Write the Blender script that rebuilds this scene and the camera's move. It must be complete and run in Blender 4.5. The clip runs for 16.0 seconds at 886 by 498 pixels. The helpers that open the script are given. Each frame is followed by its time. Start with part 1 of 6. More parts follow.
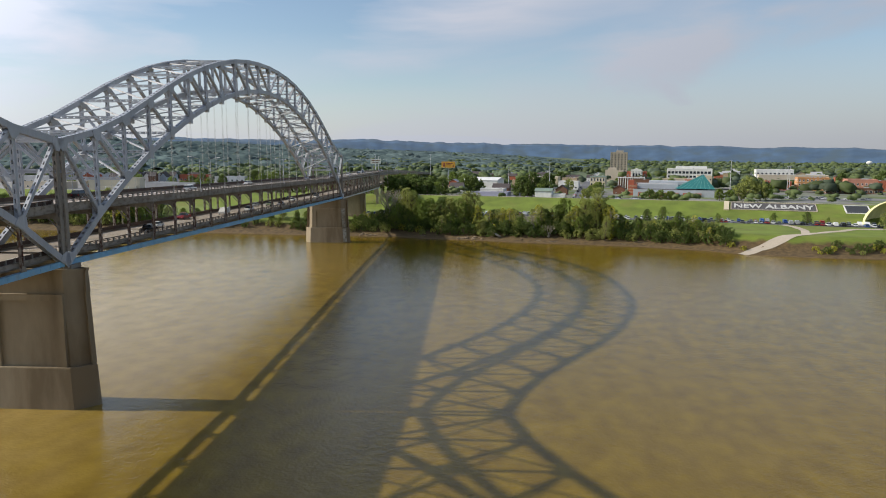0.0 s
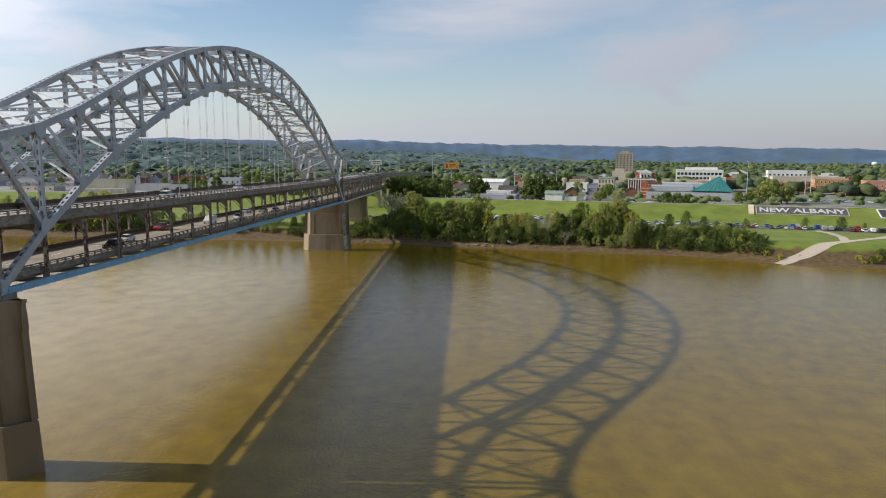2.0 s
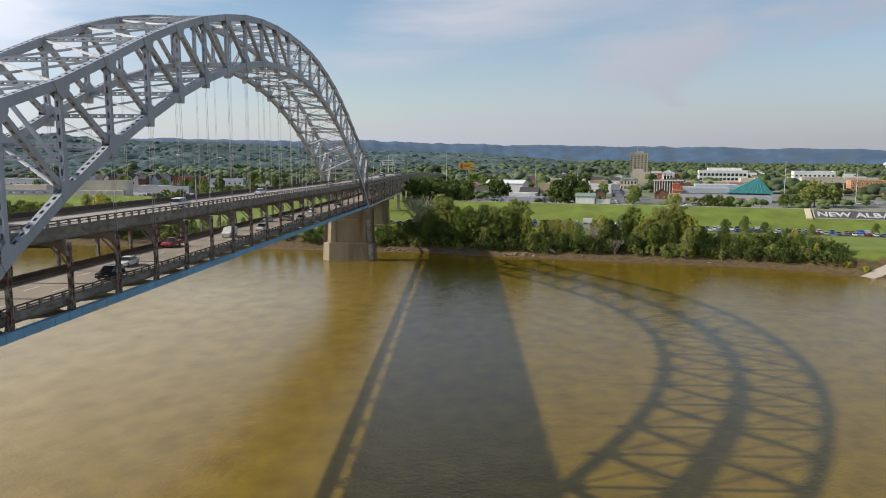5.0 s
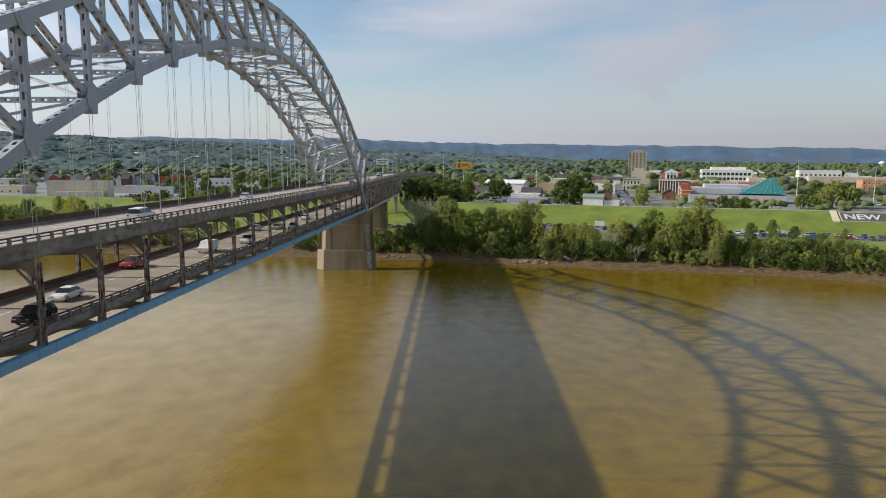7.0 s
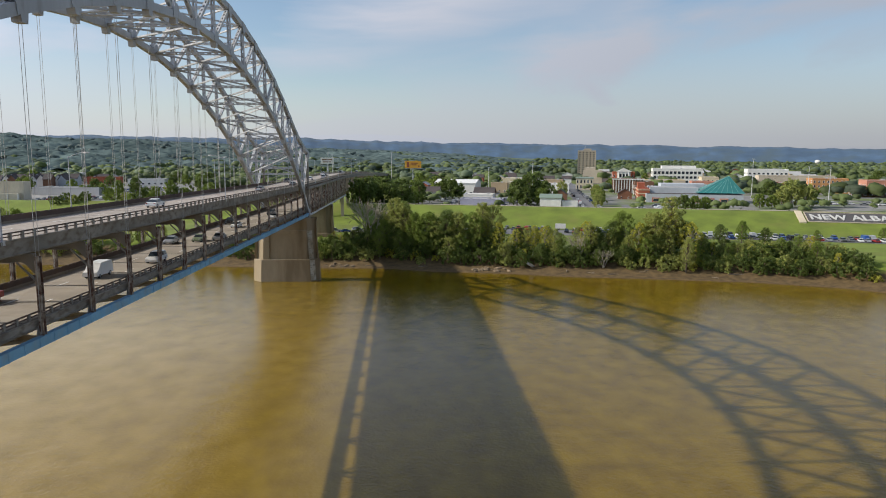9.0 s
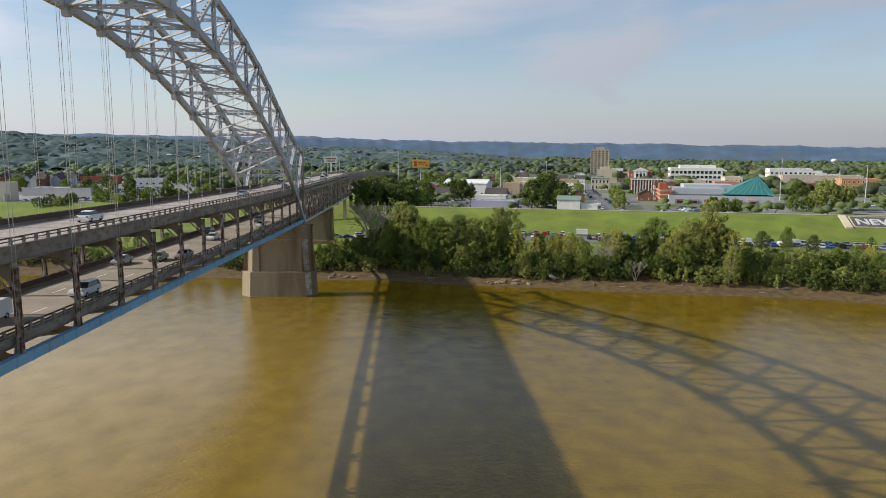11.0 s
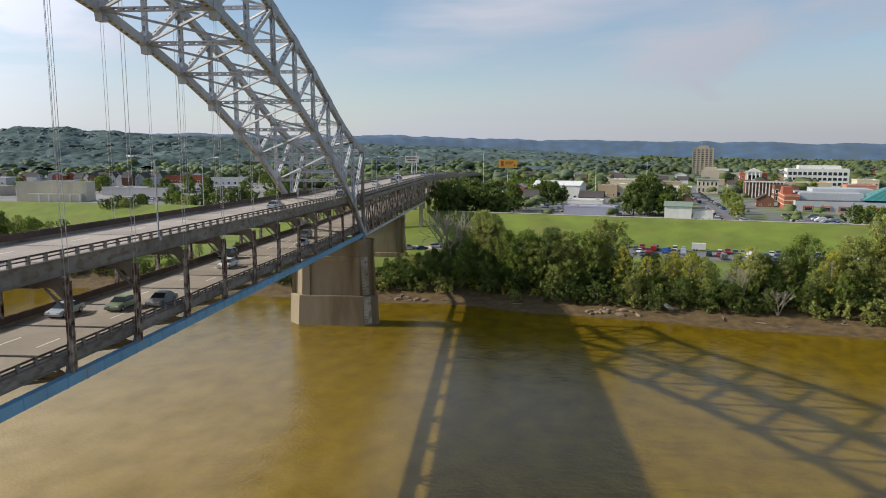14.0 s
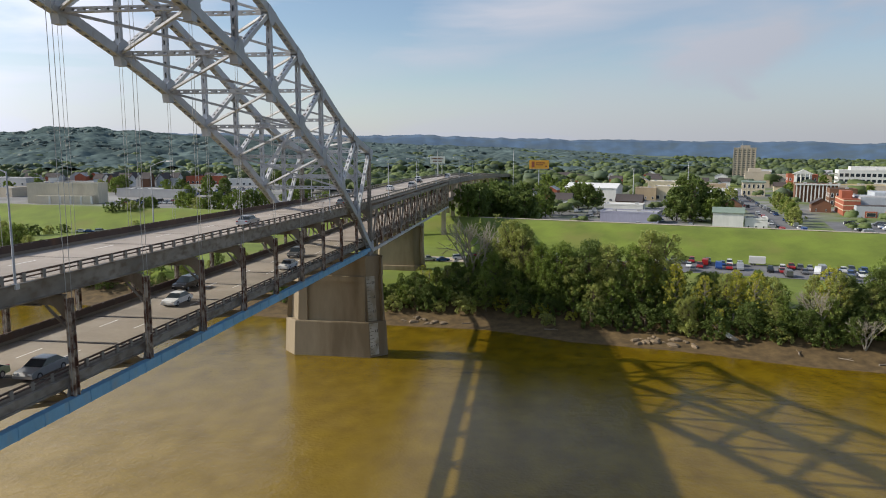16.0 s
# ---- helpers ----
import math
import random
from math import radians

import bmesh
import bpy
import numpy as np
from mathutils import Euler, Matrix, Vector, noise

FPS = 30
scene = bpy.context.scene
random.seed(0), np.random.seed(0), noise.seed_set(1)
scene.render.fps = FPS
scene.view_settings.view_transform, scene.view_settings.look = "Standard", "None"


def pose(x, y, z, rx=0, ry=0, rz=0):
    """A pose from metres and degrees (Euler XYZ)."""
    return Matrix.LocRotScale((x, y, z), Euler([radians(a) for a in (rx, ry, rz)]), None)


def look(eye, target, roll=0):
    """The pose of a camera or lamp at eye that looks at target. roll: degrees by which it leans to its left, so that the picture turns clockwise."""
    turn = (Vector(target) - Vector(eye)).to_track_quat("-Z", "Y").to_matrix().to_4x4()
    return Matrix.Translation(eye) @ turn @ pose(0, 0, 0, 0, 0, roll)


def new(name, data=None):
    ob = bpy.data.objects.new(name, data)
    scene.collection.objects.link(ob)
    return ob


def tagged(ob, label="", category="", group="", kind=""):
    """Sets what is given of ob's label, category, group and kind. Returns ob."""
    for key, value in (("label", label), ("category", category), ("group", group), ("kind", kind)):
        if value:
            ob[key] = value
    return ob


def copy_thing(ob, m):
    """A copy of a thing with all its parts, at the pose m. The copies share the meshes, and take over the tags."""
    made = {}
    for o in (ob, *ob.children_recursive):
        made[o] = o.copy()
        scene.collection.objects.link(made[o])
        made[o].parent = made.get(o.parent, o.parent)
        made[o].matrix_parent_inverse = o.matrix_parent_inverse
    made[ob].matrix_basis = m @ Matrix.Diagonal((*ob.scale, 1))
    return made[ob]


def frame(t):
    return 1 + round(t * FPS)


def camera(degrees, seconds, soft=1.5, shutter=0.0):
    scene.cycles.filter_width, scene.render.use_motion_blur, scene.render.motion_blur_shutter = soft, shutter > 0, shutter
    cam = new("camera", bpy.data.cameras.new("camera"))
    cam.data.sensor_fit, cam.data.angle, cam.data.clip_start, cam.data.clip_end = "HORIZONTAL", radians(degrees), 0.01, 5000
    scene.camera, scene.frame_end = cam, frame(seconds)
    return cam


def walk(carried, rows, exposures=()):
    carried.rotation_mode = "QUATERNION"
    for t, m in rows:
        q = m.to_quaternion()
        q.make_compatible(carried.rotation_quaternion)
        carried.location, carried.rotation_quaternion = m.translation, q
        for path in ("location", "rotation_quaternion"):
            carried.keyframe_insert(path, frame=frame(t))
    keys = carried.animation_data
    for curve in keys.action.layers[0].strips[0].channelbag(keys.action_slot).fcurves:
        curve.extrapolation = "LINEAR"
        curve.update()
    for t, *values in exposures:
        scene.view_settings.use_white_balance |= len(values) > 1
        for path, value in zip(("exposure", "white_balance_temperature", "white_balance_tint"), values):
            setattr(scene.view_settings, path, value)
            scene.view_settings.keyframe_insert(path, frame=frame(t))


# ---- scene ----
cam = camera(64.5, 16.0, soft=1.0)
PATH = [
    (0, (82.811, -118.657, 46.368), (82.694, -116.679, 46.098), 0.2),
    (0.5, (81.666, -111.676, 46.357), (81.55, -109.697, 46.088), 0.2),
    (1, (80.239, -104.898, 46.352), (80.125, -102.919, 46.083), 0.2),
    (1.5, (78.335, -98.2, 46.367), (78.222, -96.221, 46.098), 0.2),
    (2, (75.952, -91.562, 46.299), (75.841, -89.583, 46.031), 0.2),
    (2.5, (73.29, -85.153, 46.235), (73.18, -83.174, 45.965), 0.2),
    (3, (70.214, -79.128, 46.117), (70.105, -77.15, 45.848), 0.2),
    (3.5, (66.91, -73.264, 45.988), (66.801, -71.286, 45.719), 0.2),
    (4, (63.41, -67.461, 45.811), (63.302, -65.482, 45.544), 0.2),
    (4.5, (60.004, -61.765, 45.571), (59.896, -59.786, 45.304), 0.2),
    (4.7, (58.691, -59.538, 45.533), (58.585, -57.559, 45.267), 0.2),
    (6.8, (49.726, -32.36, 45.345), (49.643, -30.38, 45.076), 0.2),
    (7, (49.365, -29.578, 45.326), (49.29, -27.598, 45.057), 0.2),
    (7.5, (48.345, -23.158, 45.237), (48.268, -21.178, 44.967), 0.2),
    (8, (47.581, -16.409, 45.125), (47.555, -14.428, 44.855), 0.2),
    (8.5, (46.969, -9.784, 45.031), (46.941, -7.803, 44.76), 0.2),
    (9, (46.368, -3.083, 44.816), (46.444, -1.103, 44.545), 0.2),
    (9.2, (46.25, -0.232, 44.809), (46.366, 1.746, 44.537), 0.2),
    (11.3, (45.848, 29.885, 44.754), (45.874, 31.866, 44.478), 0.2),
    (11.5, (45.822, 32.691, 44.729), (45.825, 34.672, 44.452), 0.2),
    (12, (46.01, 39.56, 44.729), (45.96, 41.54, 44.452), 0.2),
    (12.5, (46.286, 46.39, 44.695), (46.184, 48.368, 44.418), 0.2),
    (13, (46.306, 53.345, 44.735), (46.164, 55.32, 44.458), 0.2),
    (13.5, (46.41, 60.473, 44.918), (46.244, 62.447, 44.64), 0.2),
    (14, (46.352, 67.359, 44.935), (46.162, 69.33, 44.656), 0.2),
    (14.5, (46.346, 74.383, 44.972), (46.124, 76.351, 44.694), 0.2),
    (15, (46.08, 81.083, 45.012), (45.826, 83.047, 44.734), 0.2),
    (15.5, (45.909, 88.031, 45.083), (45.644, 89.994, 44.804), 0.2),
    (16, (45.745, 95.146, 45.201), (45.471, 97.108, 44.921), 0.2),
]
walk(cam, [(t, look(eye, target, roll)) for t, eye, target, roll in PATH])

# ---- world, sun, exposure ----
SUN_AZ, SUN_EL = radians(-91.0), math.atan(1 / 1.635)
scene.view_settings.exposure = -0.07
world = bpy.data.worlds.new("sky")
scene.world = world
world.use_nodes = True
wn, wl = world.node_tree.nodes, world.node_tree.links
wn.clear()
sky = wn.new("ShaderNodeTexSky")
sky.sky_type, sky.sun_disc = "NISHITA", False
sky.sun_elevation, sky.sun_rotation = SUN_EL, SUN_AZ
sky.air_density, sky.dust_density, sky.ozone_density = 1.0, 0.6, 2.0
w_coord = wn.new("ShaderNodeTexCoord")
w_sep = wn.new("ShaderNodeSeparateXYZ")
wl.new(w_coord.outputs["Generated"], w_sep.inputs[0])


def w_range(source, a, b, lo, hi):
    r = wn.new("ShaderNodeMapRange")
    for key, value in (("From Min", a), ("From Max", b), ("To Min", lo), ("To Max", hi)):
        r.inputs[key].default_value = value
    wl.new(source, r.inputs["Value"])
    return r.outputs["Result"]


def w_fog(scale, stretch, detail, shift):
    m = wn.new("ShaderNodeMapping")
    m.inputs["Scale"].default_value, m.inputs["Rotation"].default_value, m.inputs["Location"].default_value = stretch, (0.0, 0.28, 0.2), shift
    t = wn.new("ShaderNodeTexNoise")
    t.inputs["Scale"].default_value, t.inputs["Detail"].default_value = scale, detail
    t.inputs["Roughness"].default_value, t.inputs["Distortion"].default_value = 0.5, 0.6
    wl.new(w_coord.outputs["Generated"], m.inputs["Vector"])
    wl.new(m.outputs["Vector"], t.inputs["Vector"])
    return t.outputs["Fac"]


def w_math(op, a, b):
    m = wn.new("ShaderNodeMath")
    m.operation = op
    for k, v in enumerate((a, b)):
        if isinstance(v, float):
            m.inputs[k].default_value = v
        else:
            wl.new(v, m.inputs[k])
    return m.outputs[0]


# thin cloud: thick low down, broken higher up, open overhead; brighter towards the sun
w_cover = w_range(w_fog(2.1, (1.0, 0.8, 4.2), 9.0, (0.9, 0.3, 0.15)), 0.42, 0.58, 0.05, 1.0)
w_low = w_range(w_sep.outputs["Z"], 0.02, 0.17, 0.90, 0.0)
w_cover = w_math("MAXIMUM", w_cover, w_low)
w_cover = w_math("MULTIPLY", w_cover, w_range(w_sep.outputs["Z"], 0.30, 0.80, 0.95, 0.15))
# an open blue streak that rises to the east, with a ragged edge
w_streak = w_math("ADD", w_sep.outputs["Z"], w_math("MULTIPLY", w_sep.outputs["X"], -0.26))
w_streak = w_math("ADD", w_streak, w_math("MULTIPLY", w_fog(3.4, (1.0, 0.8, 3.6), 7.0, (0.2, 0.6, 0.4)), 0.17))
w_streak = w_math("ABSOLUTE", w_math("ADD", w_streak, -0.222), 0.0)
w_streak = w_math("MULTIPLY", w_range(w_streak, 0.008, 0.062, 0.72, 0.0), w_range(w_math("ABSOLUTE", w_math("ADD", w_sep.outputs["X"], -0.02), 0.0), 0.12, 0.5, 1.0, 0.1))
w_cover = w_math("MULTIPLY", w_cover, w_math("SUBTRACT", 1.0, w_streak))
w_shine = w_math("MULTIPLY", w_range(w_sep.outputs["X"], -0.7, 0.55, 1.16, 0.68), w_range(w_sep.outputs["Z"], 0.0, 0.50, 0.83, 1.16))
w_near_sun = wn.new("ShaderNodeVectorMath")
w_near_sun.operation = "DOT_PRODUCT"
w_near_sun.inputs[1].default_value = Vector((-163.5, -4.0, 100.0)).normalized()
wl.new(w_coord.outputs["Generated"], w_near_sun.inputs[0])
w_shine = w_math("MULTIPLY", w_shine, w_range(w_near_sun.outputs["Value"], 0.45, 0.95, 1.0, 2.4))
w_cloud = wn.new("ShaderNodeRGB")
w_cloud.outputs[0].default_value = (5.34, 5.64, 6.5, 1)
w_lit = wn.new("ShaderNodeVectorMath")
w_lit.operation = "SCALE"
wl.new(w_cloud.outputs[0], w_lit.inputs[0])
wl.new(w_shine, w_lit.inputs["Scale"])
w_mix = wn.new("ShaderNodeMix")
w_mix.data_type = "RGBA"
w_bg = wn.new("ShaderNodeBackground")
w_bg.inputs["Strength"].default_value = 0.13
w_out = wn.new("ShaderNodeOutputWorld")
wl.new(w_cover, w_mix.inputs["Factor"])
wl.new(sky.outputs["Color"], w_mix.inputs["A"])
wl.new(w_lit.outputs[0], w_mix.inputs["B"])
wl.new(w_mix.outputs["Result"], w_bg.inputs["Color"])
wl.new(w_bg.outputs["Background"], w_out.inputs["Surface"])
sun = new("sun", bpy.data.lights.new("sun", "SUN"))
sun.data.energy, sun.data.angle, sun.data.color = 4.9, radians(0.6), (1.0, 0.92, 0.79)
sun.matrix_world = look((-163.5, -4.0, 100.0), (0, 0, 0))


# ---- materials ----
def material(name, color, rough=0.8, metal=0.0, vary=0.18, scale=0.6, bump=0.0, spots=None, spot_amount=0.35, spot_scale=0.25, streak=1.0, random_tint=0.0, island=0.0):
    """A surface with fine grain, broad variation and, if given, spots of a second colour (rust, dirt)."""
    m = bpy.data.materials.new(name)
    m.use_nodes = True
    n, l = m.node_tree.nodes, m.node_tree.links
    b = n["Principled BSDF"]
    b.inputs["Roughness"].default_value, b.inputs["Metallic"].default_value = rough, metal
    co = n.new("ShaderNodeTexCoord")
    mp = n.new("ShaderNodeMapping")
    mp.inputs["Scale"].default_value = (1, 1, 1 / streak)
    l.new(co.outputs["Object"], mp.inputs["Vector"])

    def fog(sc, detail=4.0):
        t = n.new("ShaderNodeTexNoise")
        t.inputs["Scale"].default_value, t.inputs["Detail"].default_value = sc, detail
        l.new(mp.outputs["Vector"], t.inputs["Vector"])
        return t.outputs["Fac"]

    def blend(mode, fac, a, c):
        x = n.new("ShaderNodeMix")
        x.data_type, x.blend_type = "RGBA", mode
        for sock, v in (("Factor", fac), ("A", a), ("B", c)):
            if isinstance(v, (tuple, float, int)):
                x.inputs[sock].default_value = v if not isinstance(v, tuple) else (*v[:3], 1)
            else:
                l.new(v, x.inputs[sock])
        return x.outputs["Result"]

    def ramp(fac, lo, hi):
        r = n.new("ShaderNodeMapRange")
        r.inputs["From Min"].default_value, r.inputs["From Max"].default_value = lo, hi
        l.new(fac, r.inputs["Value"])
        return r.outputs["Result"]

    dark = tuple(c * (1 - vary) for c in color)
    light = tuple(min(1, c * (1 + vary)) for c in color)
    col = blend("MIX", ramp(fog(scale * 0.22, 3), 0.3, 0.7), dark, light)
    col = blend("MULTIPLY", 0.5, col, blend("MIX", fog(scale * 4, 6), (0.72, 0.72, 0.72), (1.25, 1.25, 1.25)))
    if spots:
        f = ramp(fog(spot_scale, 6), 1 - spot_amount - 0.12, 1 - spot_amount + 0.08)
        col = blend("MIX", f, col, spots)
    if random_tint or island:
        src = n.new("ShaderNodeObjectInfo").outputs["Random"] if random_tint else n.new("ShaderNodeNewGeometry").outputs["Random Per Island"]
        amt = random_tint or island
        hv = n.new("ShaderNodeHueSaturation")
        r = n.new("ShaderNodeMapRange")
        r.inputs["To Min"].default_value, r.inputs["To Max"].default_value = 1 - amt, 1 + amt
        l.new(src, r.inputs["Value"])
        l.new(r.outputs["Result"], hv.inputs["Value"])
        l.new(col, hv.inputs["Color"])
        col = hv.outputs["Color"]
    l.new(col, b.inputs["Base Color"])
    if bump:
        bp = n.new("ShaderNodeBump")
        bp.inputs["Strength"].default_value, bp.inputs["Distance"].default_value = min(1, bump), 0.05
        l.new(fog(scale * 6, 5), bp.inputs["Height"])
        l.new(bp.outputs["Normal"], b.inputs["Normal"])
    return m


def leaf_material(name, color, amt=0.35, scale=0.06):
    m = material(name, color, 0.6, 0, 0.38, scale, island=amt)
    n, l = m.node_tree.nodes, m.node_tree.links
    b, out = n["Principled BSDF"], n["Material Output"]
    b.inputs["Specular IOR Level"].default_value = 0.25
    tr = n.new("ShaderNodeBsdfTranslucent")
    l.new(b.inputs["Base Color"].links[0].from_socket, tr.inputs["Color"])
    ms = n.new("ShaderNodeMixShader")
    ms.inputs[0].default_value = 0.38
    l.new(b.outputs[0], ms.inputs[1])
    l.new(tr.outputs[0], ms.inputs[2])
    l.new(ms.outputs[0], out.inputs["Surface"])
    return m


STEEL = material("grey painted steel", (0.41, 0.43, 0.465), 0.5, 0.0, 0.14, 0.5, 0.1, (0.14, 0.10, 0.07), 0.26, 0.45, 3.0)
STEEL_LIGHT = material("pale painted steel", (0.56, 0.565, 0.57), 0.5, 0.0, 0.14, 0.5, 0.1, (0.22, 0.15, 0.09), 0.27, 0.5, 2.0)
RUSTY = material("rusting brown steel", (0.44, 0.385, 0.32), 0.8, 0.0, 0.28, 0.8, 0.2, (0.110, 0.052, 0.033), 0.50, 1.7, 1.5)
DECK_STEEL = material("weathered deck steel", (0.25, 0.225, 0.19), 0.75, 0.0, 0.22, 0.6, 0.15, (0.13, 0.085, 0.05), 0.36, 0.4, 2.0)
BLUE_STEEL = material("blue painted girder", (0.19, 0.42, 0.62), 0.5, 0.0, 0.16, 0.5, 0.1, (0.25, 0.38, 0.47), 0.36, 0.5, 1.5)
CABLE = material("galvanised cable", (0.42, 0.415, 0.40), 0.6, 0.2, 0.1)
ASPHALT = material("worn pale concrete roadway", (0.37, 0.32, 0.275), 0.85, 0, 0.16, 0.5, 0.2, (0.25, 0.215, 0.18), 0.36, 0.14, 0.35)
WORN_DECK = material("worn brown grey concrete roadway", (0.29, 0.25, 0.20), 0.85, 0, 0.2, 0.5, 0.2, (0.38, 0.35, 0.31), 0.30, 0.10, 0.35)
ROAD_DARK = material("grey asphalt", (0.16, 0.16, 0.165), 0.9, 0, 0.16, 0.3, 0.2, (0.10, 0.10, 0.105), 0.35, 0.08)
CONCRETE = material("weathered concrete", (0.40, 0.345, 0.26), 0.85, 0, 0.16, 0.35, 0.2, (0.27, 0.22, 0.15), 0.38, 0.22, 5.0)
PIER_CONCRETE = material("stained pier concrete", (0.32, 0.255, 0.165), 0.85, 0, 0.24, 0.3, 0.25, (0.19, 0.14, 0.08), 0.44, 0.16, 4.0)
CURB = material("dark stained concrete curb", (0.20, 0.165, 0.125), 0.9, 0, 0.2, 0.5, 0.2, (0.10, 0.075, 0.05), 0.35, 0.3)
PAVING = material("pale concrete path", (0.48, 0.41, 0.32), 0.9, 0, 0.1, 0.3, 0.1, (0.42, 0.35, 0.26), 0.3, 0.1)
LINE_WHITE = material("white road paint", (0.72, 0.70, 0.66), 0.7, 0, 0.1, 1.0)
WHITE = material("white paint", (0.78, 0.77, 0.74), 0.55, 0, 0.06, 0.3, 0.05)
BLACK = material("dark rubber", (0.025, 0.025, 0.028), 0.8, 0, 0.1, 2.0)
GLASS = material("dark window glass", (0.03, 0.04, 0.05), 0.08, 0, 0.1, 0.3)
BARK = material("grey brown bark", (0.17, 0.13, 0.09), 0.9, 0, 0.25, 2.0, 0.4, None, 0, 0, 4.0)
BARE_BARK = material("pale bare bark", (0.36, 0.32, 0.25), 0.9, 0, 0.2, 2.0, 0.3)

FASCIA = material("weathered grey brown fascia", (0.27, 0.24, 0.20), 0.8, 0, 0.28, 0.7, 0.15, (0.165, 0.125, 0.090), 0.42, 0.7, 0.5)
PARAPET = material("dark rust brown plate", (0.085, 0.055, 0.042), 0.85, 0, 0.3, 0.6, 0.15, (0.14, 0.075, 0.04), 0.35, 0.4, 2.0)
GAUGE = material("worn white gauge paint", (0.46, 0.42, 0.34), 0.85, 0, 0.2, 0.8, 0.15, (0.30, 0.25, 0.17), 0.48, 0.6, 1.5)
FADED = material("faded dark paint", (0.13, 0.11, 0.085), 0.9, 0, 0.3, 1.5, 0.1, (0.30, 0.26, 0.19), 0.4, 1.2)


def water_material():
    m = bpy.data.materials.new("muddy river water")
    m.use_nodes = True
    n, l = m.node_tree.nodes, m.node_tree.links
    b = n["Principled BSDF"]
    b.inputs["IOR"].default_value = 1.33
    b.inputs["Specular IOR Level"].default_value = 0.36
    b.inputs["Roughness"].default_value = 0.06
    co = n.new("ShaderNodeTexCoord")

    def fog(sc, stretch, detail, rot=0.0):
        mp = n.new("ShaderNodeMapping")
        mp.inputs["Scale"].default_value = (stretch, 1.0, 1.0)
        mp.inputs["Rotation"].default_value = (0, 0, rot)
        l.new(co.outputs["Object"], mp.inputs["Vector"])
        t = n.new("ShaderNodeTexNoise")
        t.inputs["Scale"].default_value, t.inputs["Detail"].default_value = sc, detail
        l.new(mp.outputs["Vector"], t.inputs["Vector"])
        return t.outputs["Fac"]

    r = n.new("ShaderNodeValToRGB")
    r.color_ramp.elements[0].position, r.color_ramp.elements[1].position = 0.32, 0.68
    r.color_ramp.elements[0].color = (0.113, 0.070, 0.003, 1)
    r.color_ramp.elements[1].color = (0.175, 0.115, 0.005, 1)
    l.new(fog(0.16, 1.4, 4), r.inputs["Fac"])
    # pale sky sheen painted into the base colour, stronger towards the west
    sep, sheen_mix, mx = n.new("ShaderNodeSeparateXYZ"), n.new("ShaderNodeMath"), n.new("ShaderNodeMix")
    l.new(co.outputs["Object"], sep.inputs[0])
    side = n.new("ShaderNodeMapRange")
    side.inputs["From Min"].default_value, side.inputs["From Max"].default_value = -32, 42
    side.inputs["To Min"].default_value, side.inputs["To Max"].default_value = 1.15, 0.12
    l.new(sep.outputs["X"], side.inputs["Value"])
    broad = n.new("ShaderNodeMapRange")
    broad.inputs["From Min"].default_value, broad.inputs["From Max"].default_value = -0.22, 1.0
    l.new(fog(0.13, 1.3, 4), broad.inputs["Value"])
    # painted sheen fades out near the bank, standing in for its dark reflection
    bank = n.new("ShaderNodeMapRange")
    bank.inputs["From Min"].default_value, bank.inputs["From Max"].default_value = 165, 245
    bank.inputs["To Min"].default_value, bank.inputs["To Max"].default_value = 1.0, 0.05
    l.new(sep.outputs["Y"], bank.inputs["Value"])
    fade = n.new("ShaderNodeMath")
    fade.operation = sheen_mix.operation = "MULTIPLY"
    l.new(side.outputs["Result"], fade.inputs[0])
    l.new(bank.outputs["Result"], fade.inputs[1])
    l.new(fade.outputs[0], sheen_mix.inputs[0])
    l.new(broad.outputs["Result"], sheen_mix.inputs[1])
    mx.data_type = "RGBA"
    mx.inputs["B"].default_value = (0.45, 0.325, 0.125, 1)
    l.new(sheen_mix.outputs[0], mx.inputs["Factor"])
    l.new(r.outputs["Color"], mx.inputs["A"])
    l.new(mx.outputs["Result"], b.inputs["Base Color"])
    b1, b2, b3 = (n.new("ShaderNodeBump") for _ in range(3))
    patch = n.new("ShaderNodeMapRange")
    patch.inputs["From Min"].default_value, patch.inputs["From Max"].default_value = 0.35, 0.7
    patch.inputs["To Min"].default_value, patch.inputs["To Max"].default_value = 0.05, 0.30
    l.new(fog(0.02, 1.0, 3), patch.inputs["Value"])
    b1.inputs["Distance"].default_value, b2.inputs["Distance"].default_value, b3.inputs["Distance"].default_value = 0.4, 0.42, 0.17
    b1.inputs["Strength"].default_value = 0.12
    l.new(patch.outputs["Result"], b2.inputs["Strength"])
    b3.inputs["Strength"].default_value = 0.36
    l.new(fog(0.16, 0.9, 4, 0.5), b1.inputs["Height"])
    l.new(fog(0.62, 0.8, 4, 0.7), b2.inputs["Height"])
    l.new(fog(1.7, 1.0, 4, 0.6), b3.inputs["Height"])
    l.new(b1.outputs["Normal"], b2.inputs["Normal"])
    l.new(b2.outputs["Normal"], b3.inputs["Normal"])
    l.new(b3.outputs["Normal"], b.inputs["Normal"])
    return m


